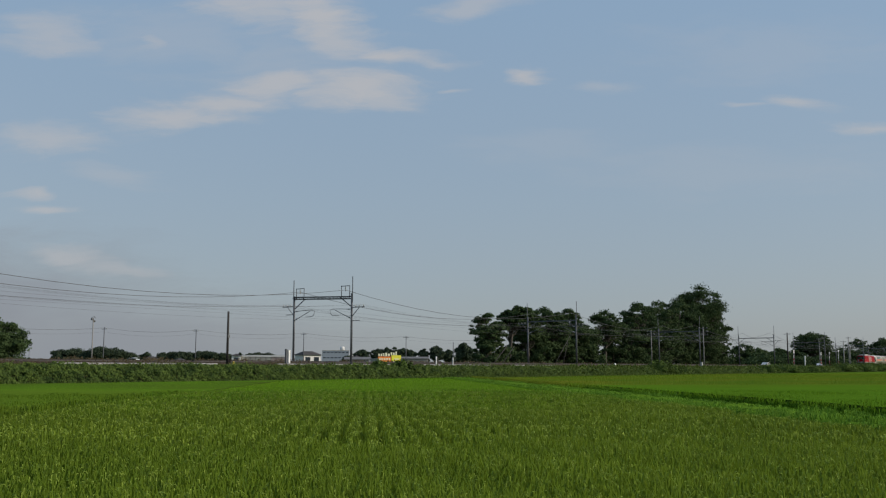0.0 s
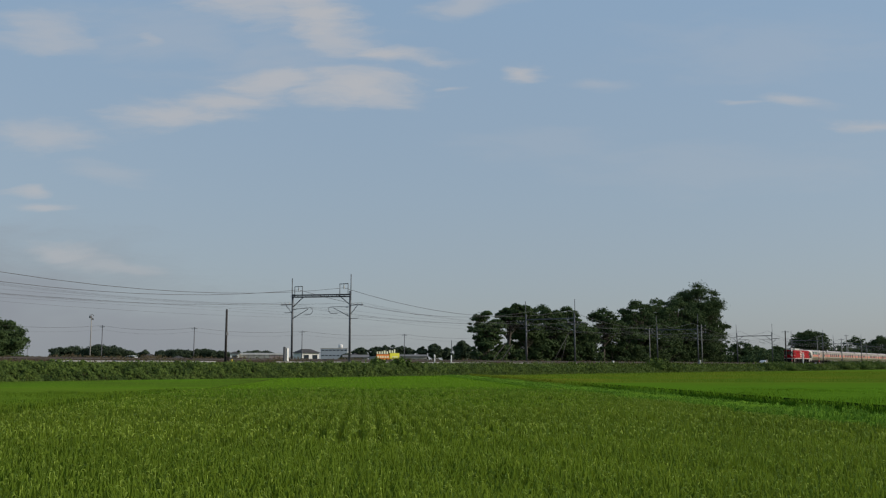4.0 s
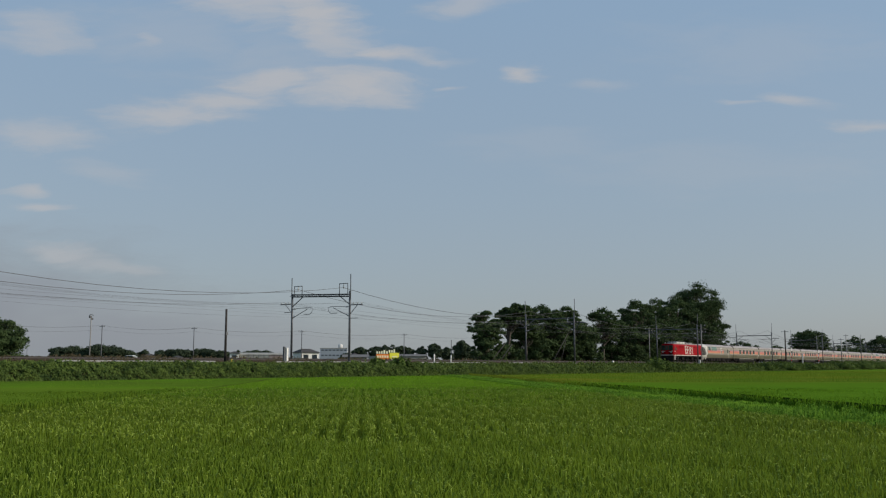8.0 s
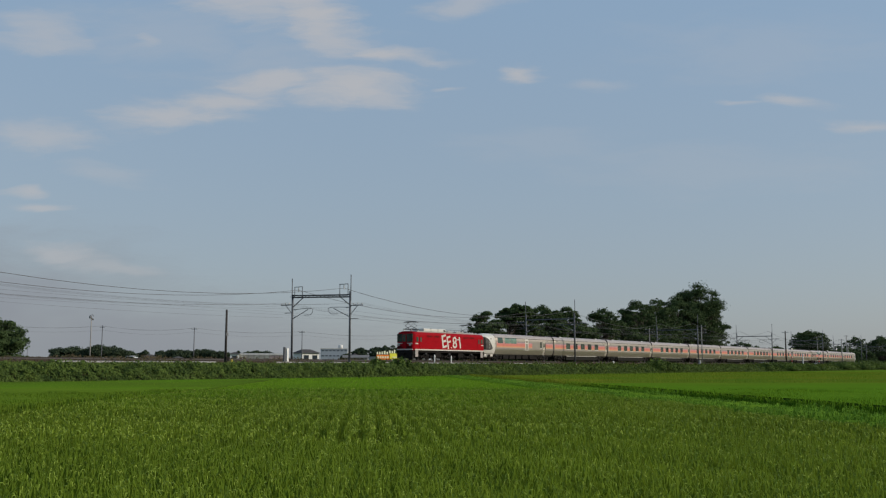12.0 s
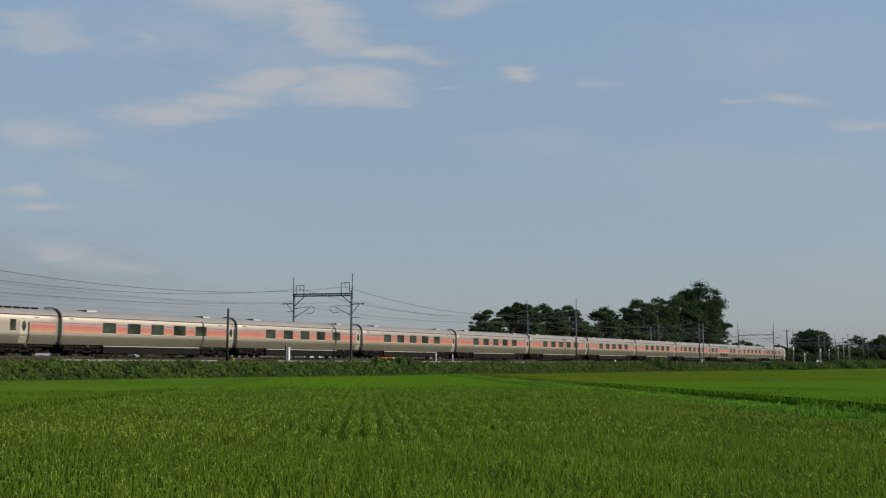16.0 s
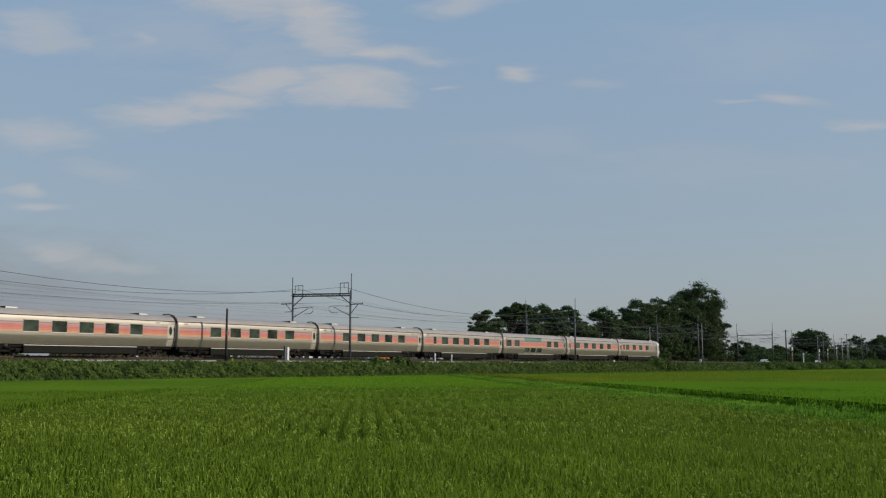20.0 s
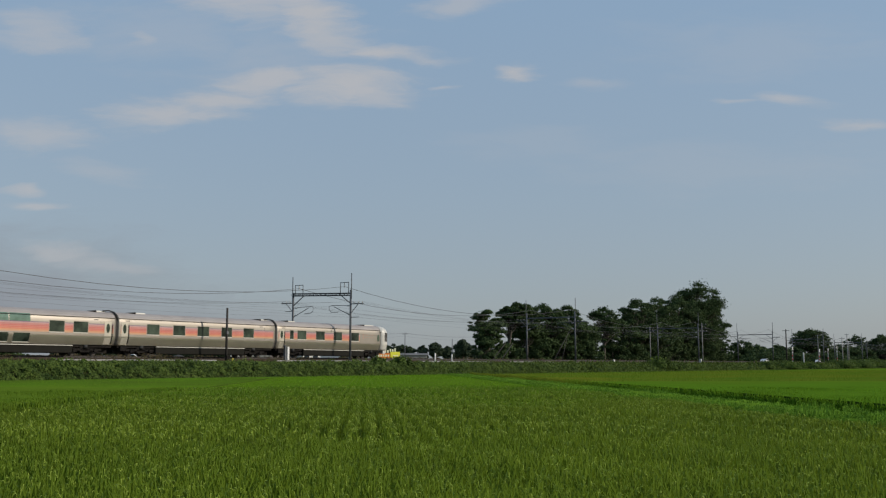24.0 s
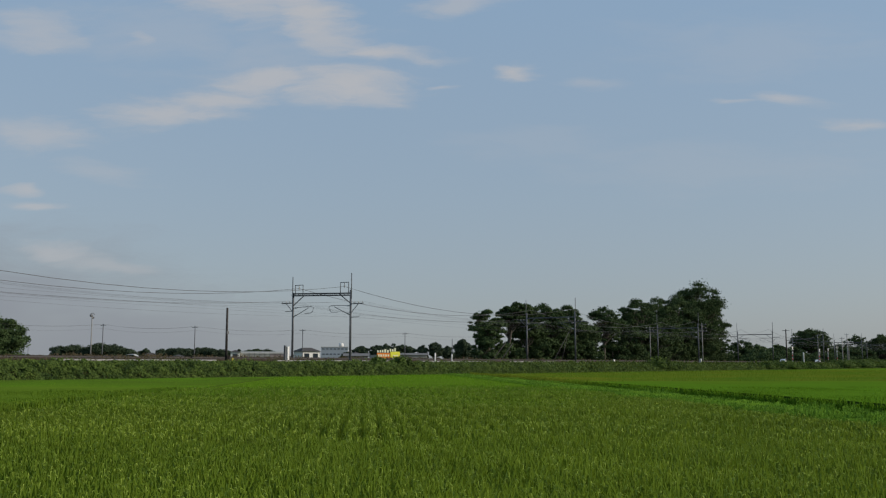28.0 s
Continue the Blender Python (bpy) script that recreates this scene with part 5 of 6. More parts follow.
M_film = mat("greenhouse_film", (0.40, 0.39, 0.34), 0.6, vary=0.8, scale=0.35, tint=(0.24, 0.22, 0.19))
M_film_pink = mat("greenhouse_film_pinkish", (0.36, 0.29, 0.27), 0.6, vary=0.8, scale=0.35, tint=(0.24, 0.17, 0.15))
greenhouse(-70.7, 380, 17.6, 9, 5.9, 8)
building("house", -79.8, 372, 3.4, 5, 6.4, M_wall_white, 12, "small white house beside the greenhouse", 2, 1, "hip", 0.8)
building("house", -151, 500, 6.0, 6, 6.4, M_wall_tan, 15, "small tan house far beyond the railway", 2, 2, "hip", 1.4)
building("house", -120, 440, 3.4, 4, 5.4, M_wall_white, 30, "small white house far beyond the railway", 2, 1, "hip", 0.8)
building("house", -172, 470, 4.0, 4, 4.9, M_wall_white, 30, "small white house beside a distant copse", 2, 1, "hip", 0.8)
building("workshop", -29.5, 330, 8.0, 8, 4.6, M_wall_tan, 5, "low tan workshop beyond the railway", 1, 3, "gable", 0.9, sill=2.6)
building("storehouse", -13.0, 400, 12.0, 8, 5.6, M_wall_tan, 9, "long low grey storehouse", 1, 8, "gable", 0.8, sill=2.8)
building("cottage", -31.8, 350, 2.6, 5, 5.2, M_wall_white, 20, "small white cottage with a dark roof", 2, 2, "hip", 1.2)
building("shop", 232, 560, 26.0, 9, 6.4, M_pink, -20, "long low building with faded reddish wall", 2, 9, "gable", 1.2)
building("shop", 190, 500, 14.0, 8, 5.6, M_wall_white, -18, "white low building beyond the crossing", 2, 5, "gable", 1.2)


def sign_shop():
    b = new("roadside_shop")
    b.matrix_world = pose(-13.9, 250, 0, 0, 0, 24)
    part("wall", boxes((-3.3, 2.9, 0.3, 6.0, -0.1, 4.2), bevel=0.03), M_wall_tan, b)
    o = part("orange_board", boxes((-3.3, 0.25, -0.1, 0.28, 2.0, 4.65), bevel=0.04), M_orange, b, "orange signboard with unreadable lettering")
    y = part("yellow_board", boxes((0.3, 2.95, -0.2, 0.26, 2.0, 5.0), bevel=0.04), M_yellow, b, "yellow signboard with unreadable lettering")
    rng = random.Random(4)
    for k in range(5):
        x = -3.1 + k * 0.66
        part("lettering_bar", boxes((x, x + 0.42, -0.13, -0.09, 3.75, 4.3)), M_letter, o)
    for k in range(3):
        part("lettering_bar", boxes((-3.1, -0.3, -0.13, -0.09, 2.4 + 0.42 * k, 2.55 + 0.42 * k)), M_yellow, o)
    for k in range(3):
        part("lettering_bar", boxes((0.6 + 0.2 * k, 2.6 - 0.1 * k, -0.24, -0.18, 2.5 + 0.7 * k, 2.75 + 0.7 * k)), M_letter, y)
    x = -3.25
    for k in range(8):
        w, h = rng.uniform(0.34, 0.5), rng.uniform(0.6, 0.95)
        part("roof_letter", boxes((x, x + w, -0.05, 0.05, 4.75 + 0.3 * (k > 4), 4.75 + 0.3 * (k > 4) + h), bevel=0.03), M_letter, b, "pale standing sign letter")
        x += w + 0.26
    part("letter_rail", boxes((-3.3, 2.9, 0.06, 0.14, 4.7, 4.8)), M_galv, b)
    return tagged(b, "roadside shop with orange and yellow signboards", "shop")


sign_shop()


# ---- level crossing and vehicles ----
M_red_white = mat("signal_red", (0.5, 0.03, 0.03), 0.45, vary=0.3, scale=3)
M_car_white = mat("car_white_paint", (0.75, 0.75, 0.74), 0.25, vary=0.1, scale=2)


def crossing_signal(s, d, top):
    c = new("crossing_signal")
    c.matrix_world = LINE @ pose(s, d, 0)
    bm = bmesh.new()
    tube(bm, [(0, 0, 1.2), (0, 0, top)], 0.09, 8)
    part("post", bm, M_insul, c)
    for k in range(2):
        z = 2.9 + k * 0.9
        bm = bmesh.new()
        tube(bm, [(0, 0, z), (0, 0, z + 0.42)], 0.13, 8)
        part("band", bm, M_red_white, c, "red band")
    for a in (-35, 35):
        ob = part("crossbuck_board", boxes((-0.65, 0.65, -0.12, -0.09, -0.11, 0.11)), M_white, c)
        ob.matrix_basis = pose(0, 0, top - 0.4, 0, a, 0)
    part("lamp_bar", boxes((-0.5, 0.5, -0.2, -0.05, top - 1.3, top - 0.95), bevel=0.04), M_black, c)
    return tagged(c, "red and white level crossing signal post", "crossing signal", "level crossing signals")


for s, d, top in ((261.5, 69.5, 6.4), (290.0, 69.5, 6.2), (362.7, 84.0, 7.4), (376.4, 84.0, 8.4)):
    crossing_signal(s, d, top)


def parked_car(X, Y, z, turn, label):
    c = new("car")
    c.matrix_world = pose(X, Y, z, 0, 0, turn)
    side = [(-2.0, 0.35), (-2.05, 0.75), (-1.75, 0.9), (-1.45, 0.95), (-0.9, 1.42), (0.6, 1.46), (1.25, 0.98), (1.9, 0.86), (2.05, 0.65), (2.0, 0.35)]
    bm = bmesh.new()
    loft(bm, [[Vector((x, y, zz if abs(y) < 0.8 else zz * 0.97)) for x, zz in side] for y in (-0.82, -0.72, 0.72, 0.82)], True, False)
    bmesh.ops.recalc_face_normals(bm, faces=bm.faces)
    part("body", bm, M_car_white, c)
    for y in (-0.8, 0.8):
        part("side_window", boxes((-1.1, 0.95, y - 0.03, y + 0.03, 1.0, 1.34), bevel=0.02), M_glass, c)
        for x in (-1.3, 1.3):
            bm = bmesh.new()
            tube(bm, [(x, y * 0.8, 0.31), (x, y * 1.03, 0.31)], 0.31, 16)
            w = part("wheel", bm, M_black, c)
            bm = bmesh.new()
            tube(bm, [(x, y * 1.02, 0.31), (x, y * 1.05, 0.31)], 0.18, 12)
            part("hubcap", bm, M_galv, w)
    part("windscreen", boxes((0.9, 1.0, -0.6, 0.6, 1.05, 1.38), bevel=0.02), M_glass, c)
    return tagged(c, label, "car", "cars beyond the railway")


# raised road beside the line that carries the cars
tagged(strip("road", [(83.6, 1.95), (86.5, 1.97), (89.5, 1.97), (89.8, 1.2), (90, -0.1)], 225, 640, 6.0, mat("asphalt", (0.06, 0.06, 0.062), 0.9, vary=0.5, scale=0.5, bump=0.3, fine=0.2)), "grey asphalt road on the embankment by the crossing", "road", kind="structure")
parked = on_line(354.4, 85.5)
parked_car(parked.x, parked.y, 1.97, TURN + 8, "white car standing on the road by the crossing")
WAITING_CAR = parked_car(0, 0, 1.97, TURN, "white car that waits at the crossing and drives on")
LEAVING_CAR = parked_car(0, 0, 1.97, TURN, "white car that drives away from the crossing")
tagged(quick("road_mound", [(-96, 225, 0), (-66, 219, 0), (-66, 219, 2.6), (-96, 225, 2.6), (-96, 232, 0), (-66, 226, 0), (-66, 226, 2.6), (-96, 232, 2.6)],
             [[0, 1, 2, 3], [3, 2, 6, 7], [4, 7, 6, 5], [0, 3, 7, 4], [1, 5, 6, 2]], M_bank), "low grassy road bank beyond the railway", "bank", kind="structure")
parked_car(-71.0, 221.6, 2.6, -11, "white car on a raised road beyond the railway")


# ---- fields ----
ROW = 4.6                                   # the paddies' bearing, turned left of the camera's
FIELD = pose(0, 0, 0, 0, 0, ROW)            # local x across the rows, local y along them


def far_edge(e, d=63.9):
    """How far along the rows the field runs before it meets the foot of the bank."""
    c, s = math.cos(radians(ROW)), math.sin(radians(ROW))
    nx, ny = -math.sin(radians(TURN)), math.cos(radians(TURN))
    # world = (e c - f s, e s + f c); its distance from the line's axis is d
    return (d - e * (c * nx + s * ny)) / (-s * nx + c * ny)


def blades(rng, e, f, z0, height, width, count, spread, lean, droop, across=1.0, fine=3, even=0.72):
    """Leaf blades of count per hill at the given places; each rises, arches over and tapers to a point."""
    n = len(e) * count
    be = np.repeat(e, count) + rng.normal(0, 0.025, n)
    bf = np.repeat(f, count) + rng.normal(0, 0.025, n)
    a = rng.uniform(0, 2 * math.pi, n)
    h = np.repeat(height, count) * rng.uniform(even, 1.1 - 0.3 * max(0.0, even - 0.72), n)
    out = spread * rng.uniform(0.25, 1.0, n)
    dx, dy = np.cos(a), np.sin(a)
    px, py = -dy, dx
    tilt = rng.uniform(-0.8, 0.8, n)
    px, py = px * np.cos(tilt) - py * np.sin(tilt), px * np.sin(tilt) + py * np.cos(tilt)
    w = width * rng.uniform(0.7, 1.3, n)
    base = np.stack([be, bf, np.full(n, z0)], 1)
    low = base + np.stack([dx * out * 0.22 * across + lean[0], dy * out * 0.22 + lean[1], h * 0.66], 1)
    top = base + np.stack([dx * out * 0.55 * across + lean[0] * 2, dy * out * 0.55 + lean[1] * 2, h], 1)
    tip = base + np.stack([dx * out * across + lean[0] * 3, dy * out + lean[1] * 3, h * (1 - droop * rng.uniform(0.1, 1.0, n))], 1)
    side = np.stack([px * w, py * w, np.zeros(n)], 1)
    if fine < 3:
        # far off: one stem piece and one tip piece
        root = base + (low - base) * 0.3
        V = np.stack([root - side * 0.8, root + side * 0.8, top - side, top + side, tip], 1)
        if fine == 1:
            return np.stack([V[:, 0] - side * 0.3, V[:, 1] + side * 0.3, (top + tip) / 2], 1).reshape(-1, 3), np.arange(n * 3).reshape(-1, 3)
        V = V.reshape(-1, 3)
        o = (np.arange(n) * 5)[:, None]
        return V, np.concatenate([o + [0, 1, 3], o + [0, 3, 2], o + [2, 3, 4]])
    V = np.stack([base - side * 0.7, base + side * 0.7, low - side, low + side, top - side * 0.85, top + side * 0.85, tip - side * 0.15, tip + side * 0.15], 1).reshape(-1, 3)
    o = (np.arange(n) * 8)[:, None]
    F = np.concatenate([o + [0, 1, 3], o + [0, 3, 2], o + [2, 3, 5], o + [2, 5, 4], o + [4, 5, 7], o + [4, 7, 6]])
    return V, F


def hills(e0, e1, f0, f1, row, step, rng, jitter=0.035):
    es = np.arange(e0, e1, row)
    fs = np.arange(f0, f1, step)
    E, F = np.meshgrid(es, fs, indexing="ij")
    near = np.where(F.ravel() < 14, 1.0 + 0.09 * (14 - F.ravel()), 1.0)
    return E.ravel() + rng.normal(0, jitter, E.size) * near, F.ravel() + rng.normal(0, jitter, E.size)


def in_view(e, f, margin=1.5):
    """Hills that lie within the wedge of field before the camera, or a little beside it."""
    c, s = math.cos(radians(ROW)), math.sin(radians(ROW))
    X, Y = e * c - f * s, e * s + f * c
    return np.abs(X) < Y * 0.475 + margin


def sparse(e, f, rng):
    """Beside the wedge the hills are planted thinner; they stay real."""
    return in_view(e, f) | (rng.uniform(size=len(e)) < 0.13)


def rice_height(e, f):
    return 0.66 + 0.035 * np.sin(e * 0.9 + np.sin(f * 0.31) * 1.3) * np.sin(f * 0.53 + 0.7) + 0.02 * np.sin(f * 1.7 + e * 2.3)


def rice_plot(name, e, f, material, label, near, rng, heads=None, taller=0.0, spread=0.30, droop=0.44, across=0.76):
    keep = sparse(e, f, rng) & (f < np.array([far_edge(q) for q in e]) - 0.3)
    e, f = e[keep], f[keep]
    V, F = [], []
    off = 0
    for lo, hi, count, width, thin in near:
        q = (f >= lo) & (f < hi) & (rng.uniform(size=len(f)) < thin)
        if not q.any():
            continue
        v, fc = blades(rng, e[q], f[q], 0.05, rice_height(e[q], f[q]) + taller, width, count, spread, (-0.01, 0.0), droop, across, 3 if hi <= 13 else 2 if hi <= 40 or hi == 44 else 1, 0.86)
        V.append(v)
        F.append(fc + off)
        off += len(v)
    ob = quick(name, np.concatenate(V), np.concatenate(F), material)
    ob.matrix_world = FIELD
    tagged(ob, label, "rice plants", kind="stuff")
    if heads:
        V, F, off = [], [], 0
        for lo, hi, count, size in heads:
            q = (f >= lo) & (f < hi)
            n = q.sum() * count
            if n == 0:
                continue
            he, hf = np.repeat(e[q], count) + rng.normal(0, 0.04, n), np.repeat(f[q], count) + rng.normal(0, 0.07, n)
            hz = rice_height(he, hf) + rng.uniform(-0.07, 0.095, n)
            a = rng.uniform(0, 2 * math.pi, n)
            dx, dy = np.cos(a) * size, np.sin(a) * size
            p0 = np.stack([he, hf, hz - size * 0.9], 1)
            p1 = np.stack([he + dx * 0.25, hf + dy * 0.25, hz], 1)
            p2 = np.stack([he + dx * 0.75, hf + dy * 0.75, hz + size * 0.05], 1)
            p3 = np.stack([he + dx * 1.15, hf + dy * 1.15, hz - size * 0.45], 1)
            w = np.stack([-np.sin(a), np.cos(a), 0.5 * np.ones(n)], 1) * (size * 0.075 * (1 + 0.6 * (lo > 10)))
            v = np.stack([p0 - w * 0.4, p0 + w * 0.4, p1 - w, p1 + w, p2 - w, p2 + w, p3 - w * 0.4, p3 + w * 0.4], 1).reshape(-1, 3)
            o = (np.arange(n) * 8)[:, None]
            V.append(v)
            F.append(np.concatenate([o + [0, 1, 3, 2], o + [2, 3, 5, 4], o + [4, 5, 7, 6]]) + off)
            off += len(v)
        ob = quick("rice_ears", np.concatenate(V), np.concatenate(F), M_rice_head)
        ob.matrix_world = FIELD
        tagged(ob, "pale green drooping ears among the rice leaves", "rice ears", kind="stuff")


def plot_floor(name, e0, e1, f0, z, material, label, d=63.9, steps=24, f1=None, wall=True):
    """A flat sheet standing in for a paddy's closed canopy: its top at z, with upright edges down to the soil."""
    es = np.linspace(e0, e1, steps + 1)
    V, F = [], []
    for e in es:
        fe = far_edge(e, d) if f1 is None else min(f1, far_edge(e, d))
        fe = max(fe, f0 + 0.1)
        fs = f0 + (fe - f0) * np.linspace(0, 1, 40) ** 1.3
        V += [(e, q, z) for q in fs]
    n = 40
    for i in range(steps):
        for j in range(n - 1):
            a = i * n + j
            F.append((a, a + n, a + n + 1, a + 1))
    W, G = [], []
    # upright sheet of stems; the shade over the ditch is in its colour
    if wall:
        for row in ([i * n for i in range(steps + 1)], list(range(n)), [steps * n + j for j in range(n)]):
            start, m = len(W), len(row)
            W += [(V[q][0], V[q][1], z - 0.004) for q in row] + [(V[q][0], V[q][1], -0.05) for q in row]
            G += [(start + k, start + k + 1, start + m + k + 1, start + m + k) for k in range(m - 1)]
        stems = quick("darkened_stem_wall", W, G, M_stem_shade)
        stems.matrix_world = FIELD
        tagged(stems, "rice stems at a paddy's edge, coloured dark for the ditch's shade", "rice stems", kind="structure")
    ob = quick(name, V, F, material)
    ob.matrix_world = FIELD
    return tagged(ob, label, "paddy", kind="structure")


rng = np.random.default_rng(11)
track = quick("farm_track", [(-70, -3.2, 0.03), (60, -3.2, 0.03), (60, 2.6, 0.03), (-70, 2.6, 0.03), (-70, -3.6, -0.02), (60, -3.6, -0.02), (60, 3.0, -0.02), (-70, 3.0, -0.02)],
              [[0, 1, 2, 3], [4, 5, 1, 0], [3, 2, 6, 7]], M_turf)
track.matrix_world = FIELD
tagged(track, "grassy farm track beside the paddies", "farm track", kind="structure")
plot_floor("paddy_near", -60, 9.0, 2.0, 0.06, M_soil, "dark wet paddy soil under the rice", wall=False)
# added flat sheets close the dark gaps between the rice plants
plot_floor("paddy_behind", -7.6, 9.0, 50.0, 0.56, M_canopy_bright, "flat bright green sheet as rice canopy at the foot of the bank")
plot_floor("paddy_beside", -60.0, -8.0, 12.0, 0.655, M_canopy_beside, "flat green sheet as rice canopy of the neighbouring plot", f1=47.0)
plot_floor("paddy_beside_far", -60.0, -7.8, 47.2, 0.60, M_canopy_beside, "flat bright green sheet as rice canopy along the bank")
# near plot: rows 0.3 m apart
e, f = hills(-7.4, 8.7, 3.2, 44.0, 0.30, 0.19, rng, 0.031)
rice_plot("rice_plants", e, f, M_rice, "olive green rice plants in rows with drooping leaves", [(13, 26, 18, 0.0070, 1), (26, 44, 12, 0.0135, 1)], rng,
          heads=[(0, 13, 10, 0.05), (13, 26, 5, 0.062), (26, 44, 2, 0.08)], spread=0.40, droop=0.9, across=0.48)
rice_plot("rice_plants", e, f, M_rice, "olive green rice plants with leaves that arch over one another", [(0, 8, 28, 0.0046, 1), (8, 13, 24, 0.0056, 1)], rng, spread=0.56, droop=1.25, across=1.0, taller=0.02)
# brighter plots behind it and beside it
e, f = hills(-7.4, 9.0, 44.0, 112.0, 0.32, 0.30, rng)
rice_plot("rice_plants", e, f, M_rice_bright, "bright green young rice plants", [(0, 70, 9, 0.018, 1), (70, 200, 6, 0.028, 1)], rng)
e, f = hills(-7.4, 9.0, 33.0, 44.0, 0.30, 0.30, rng)
rice_plot("rice_plants", e, f, M_rice_bright, "bright green rice plants straying into the riper plot", [(33, 37, 6, 0.014, 0.3), (37, 41, 7, 0.014, 0.6), (41, 44, 9, 0.016, 0.9)], rng)
e, f = hills(-52.0, -7.9, 13.0, 80.0, 0.34, 0.32, rng)
rice_plot("rice_plants", e, f, M_rice_beside, "green rice plants of the neighbouring plot", [(0, 40, 11, 0.007, 1), (40, 47, 9, 0.009, 1)], rng, taller=-0.02, droop=0.7, spread=0.34)
rice_plot("rice_plants", e, f, M_rice_beside, "bright green rice plants at the foot of the bank", [(47, 200, 8, 0.014, 1)], rng)
e, f = hills(-8.1, -7.4, 12.0, 46.0, 0.14, 0.16, rng)
rice_plot("rice_plants", e, f, M_rice, "taller rice plants along the edge of a plot", [(0, 40, 9, 0.012, 1), (40, 60, 6, 0.016, 1)], rng, taller=0.10, droop=0.7)
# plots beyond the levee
plot_floor("paddy_beyond", 12.9, 75.0, 14.0, 0.735, M_canopy_beyond, "flat bright green sheet as rice canopy beyond the levee", f1=56.0)
plot_floor("paddy_far", 12.9, 150.0, 56.6, 0.54, M_canopy_olive, "flat yellowish green sheet as ripening rice canopy", f1=190.0)
plot_floor("paddy_farther", 20.0, 420.0, 190.6, 0.52, M_canopy_bright, "flat green sheet as distant rice canopy", f1=700.0, steps=60)
e, f = hills(13.0, 75.0, 14.0, 56.0, 0.34, 0.28, rng)
rice_plot("rice_plants", e, f, M_rice_beyond, "bright green rice plants beyond the levee", [(0, 30, 12, 0.0075, 1), (30, 40, 11, 0.0085, 1), (40, 90, 9, 0.012, 1)], rng, taller=0.03, droop=0.9, spread=0.4)
# its ragged outer row arches over the levee's foot
e, f = hills(12.82, 13.0, 14.0, 120.0, 0.09, 0.16, rng, 0.05)
V, F = blades(rng, e, f, 0.38, rng.uniform(0.28, 0.42, len(e)), 0.008, 7, 0.4, (-0.02, 0.0), 1.1, fine=2)
edge = quick("rice_plants", V, F, M_rice_beyond)
edge.matrix_world = FIELD
tagged(edge, "ragged outer row of rice arching over the levee", "rice plants", kind="stuff")
e, f = hills(13.0, 120.0, 56.8, 190.0, 0.6, 0.6, rng)
rice_plot("rice_plants", e, f, M_rice_olive, "yellowish green ripening rice plants", [(0, 400, 5, 0.03, 1)], rng, taller=0.04)


def levee():
    ob_profile = [(8.85, -0.05), (8.95, 0.54), (9.2, 0.64), (10.6, 0.63), (11.4, 0.57), (12.1, 0.40), (12.4, -0.05)]
    r = np.random.default_rng(5)
    fs = np.arange(6, 118, 0.5)
    V = np.array([[(e + r.normal(0, 0.04), q, z + r.normal(0, 0.03)) for e, z in ob_profile] for q in fs])
    n = len(ob_profile)
    i, j = np.meshgrid(np.arange(len(fs) - 1), np.arange(n - 1), indexing="ij")
    a = (i * n + j).ravel()
    ob = quick("levee", V.reshape(-1, 3), np.stack([a, a + 1, a + n + 1, a + n], 1), M_turf)
    ob.matrix_world = FIELD
    tagged(ob, "low grassy levee between two rice paddies", "levee", kind="structure")
    m = 11000
    e = r.uniform(8.9, 12.1, m)
    f = 12 + (r.uniform(0, 1, m) ** 1.4) * 95
    z = np.interp(e, [p[0] for p in ob_profile], [p[1] for p in ob_profile])
    V, F = blades(r, e, f, 0.0, r.uniform(0.03, 0.13, m) * np.where((e > 9.7) & (e < 10.7), 0.5, 1.0) * (1 + 0.7 * np.clip(np.sin(f * 0.9 + e * 1.7) + np.sin(f * 0.37) - 0.6, 0, 1)), 0.009, 4, 0.14, (0, 0), 0.3, fine=2)
    V = V.reshape(m * 4, 5, 3)
    V[:, :, 2] += np.repeat(z, 4)[:, None] - 0.02
    ob = quick("levee_grass", V.reshape(-1, 3), F, M_grass)
    ob.matrix_world = FIELD
    tagged(ob, "short rough green grass on the levee", "grass", kind="stuff")


levee()


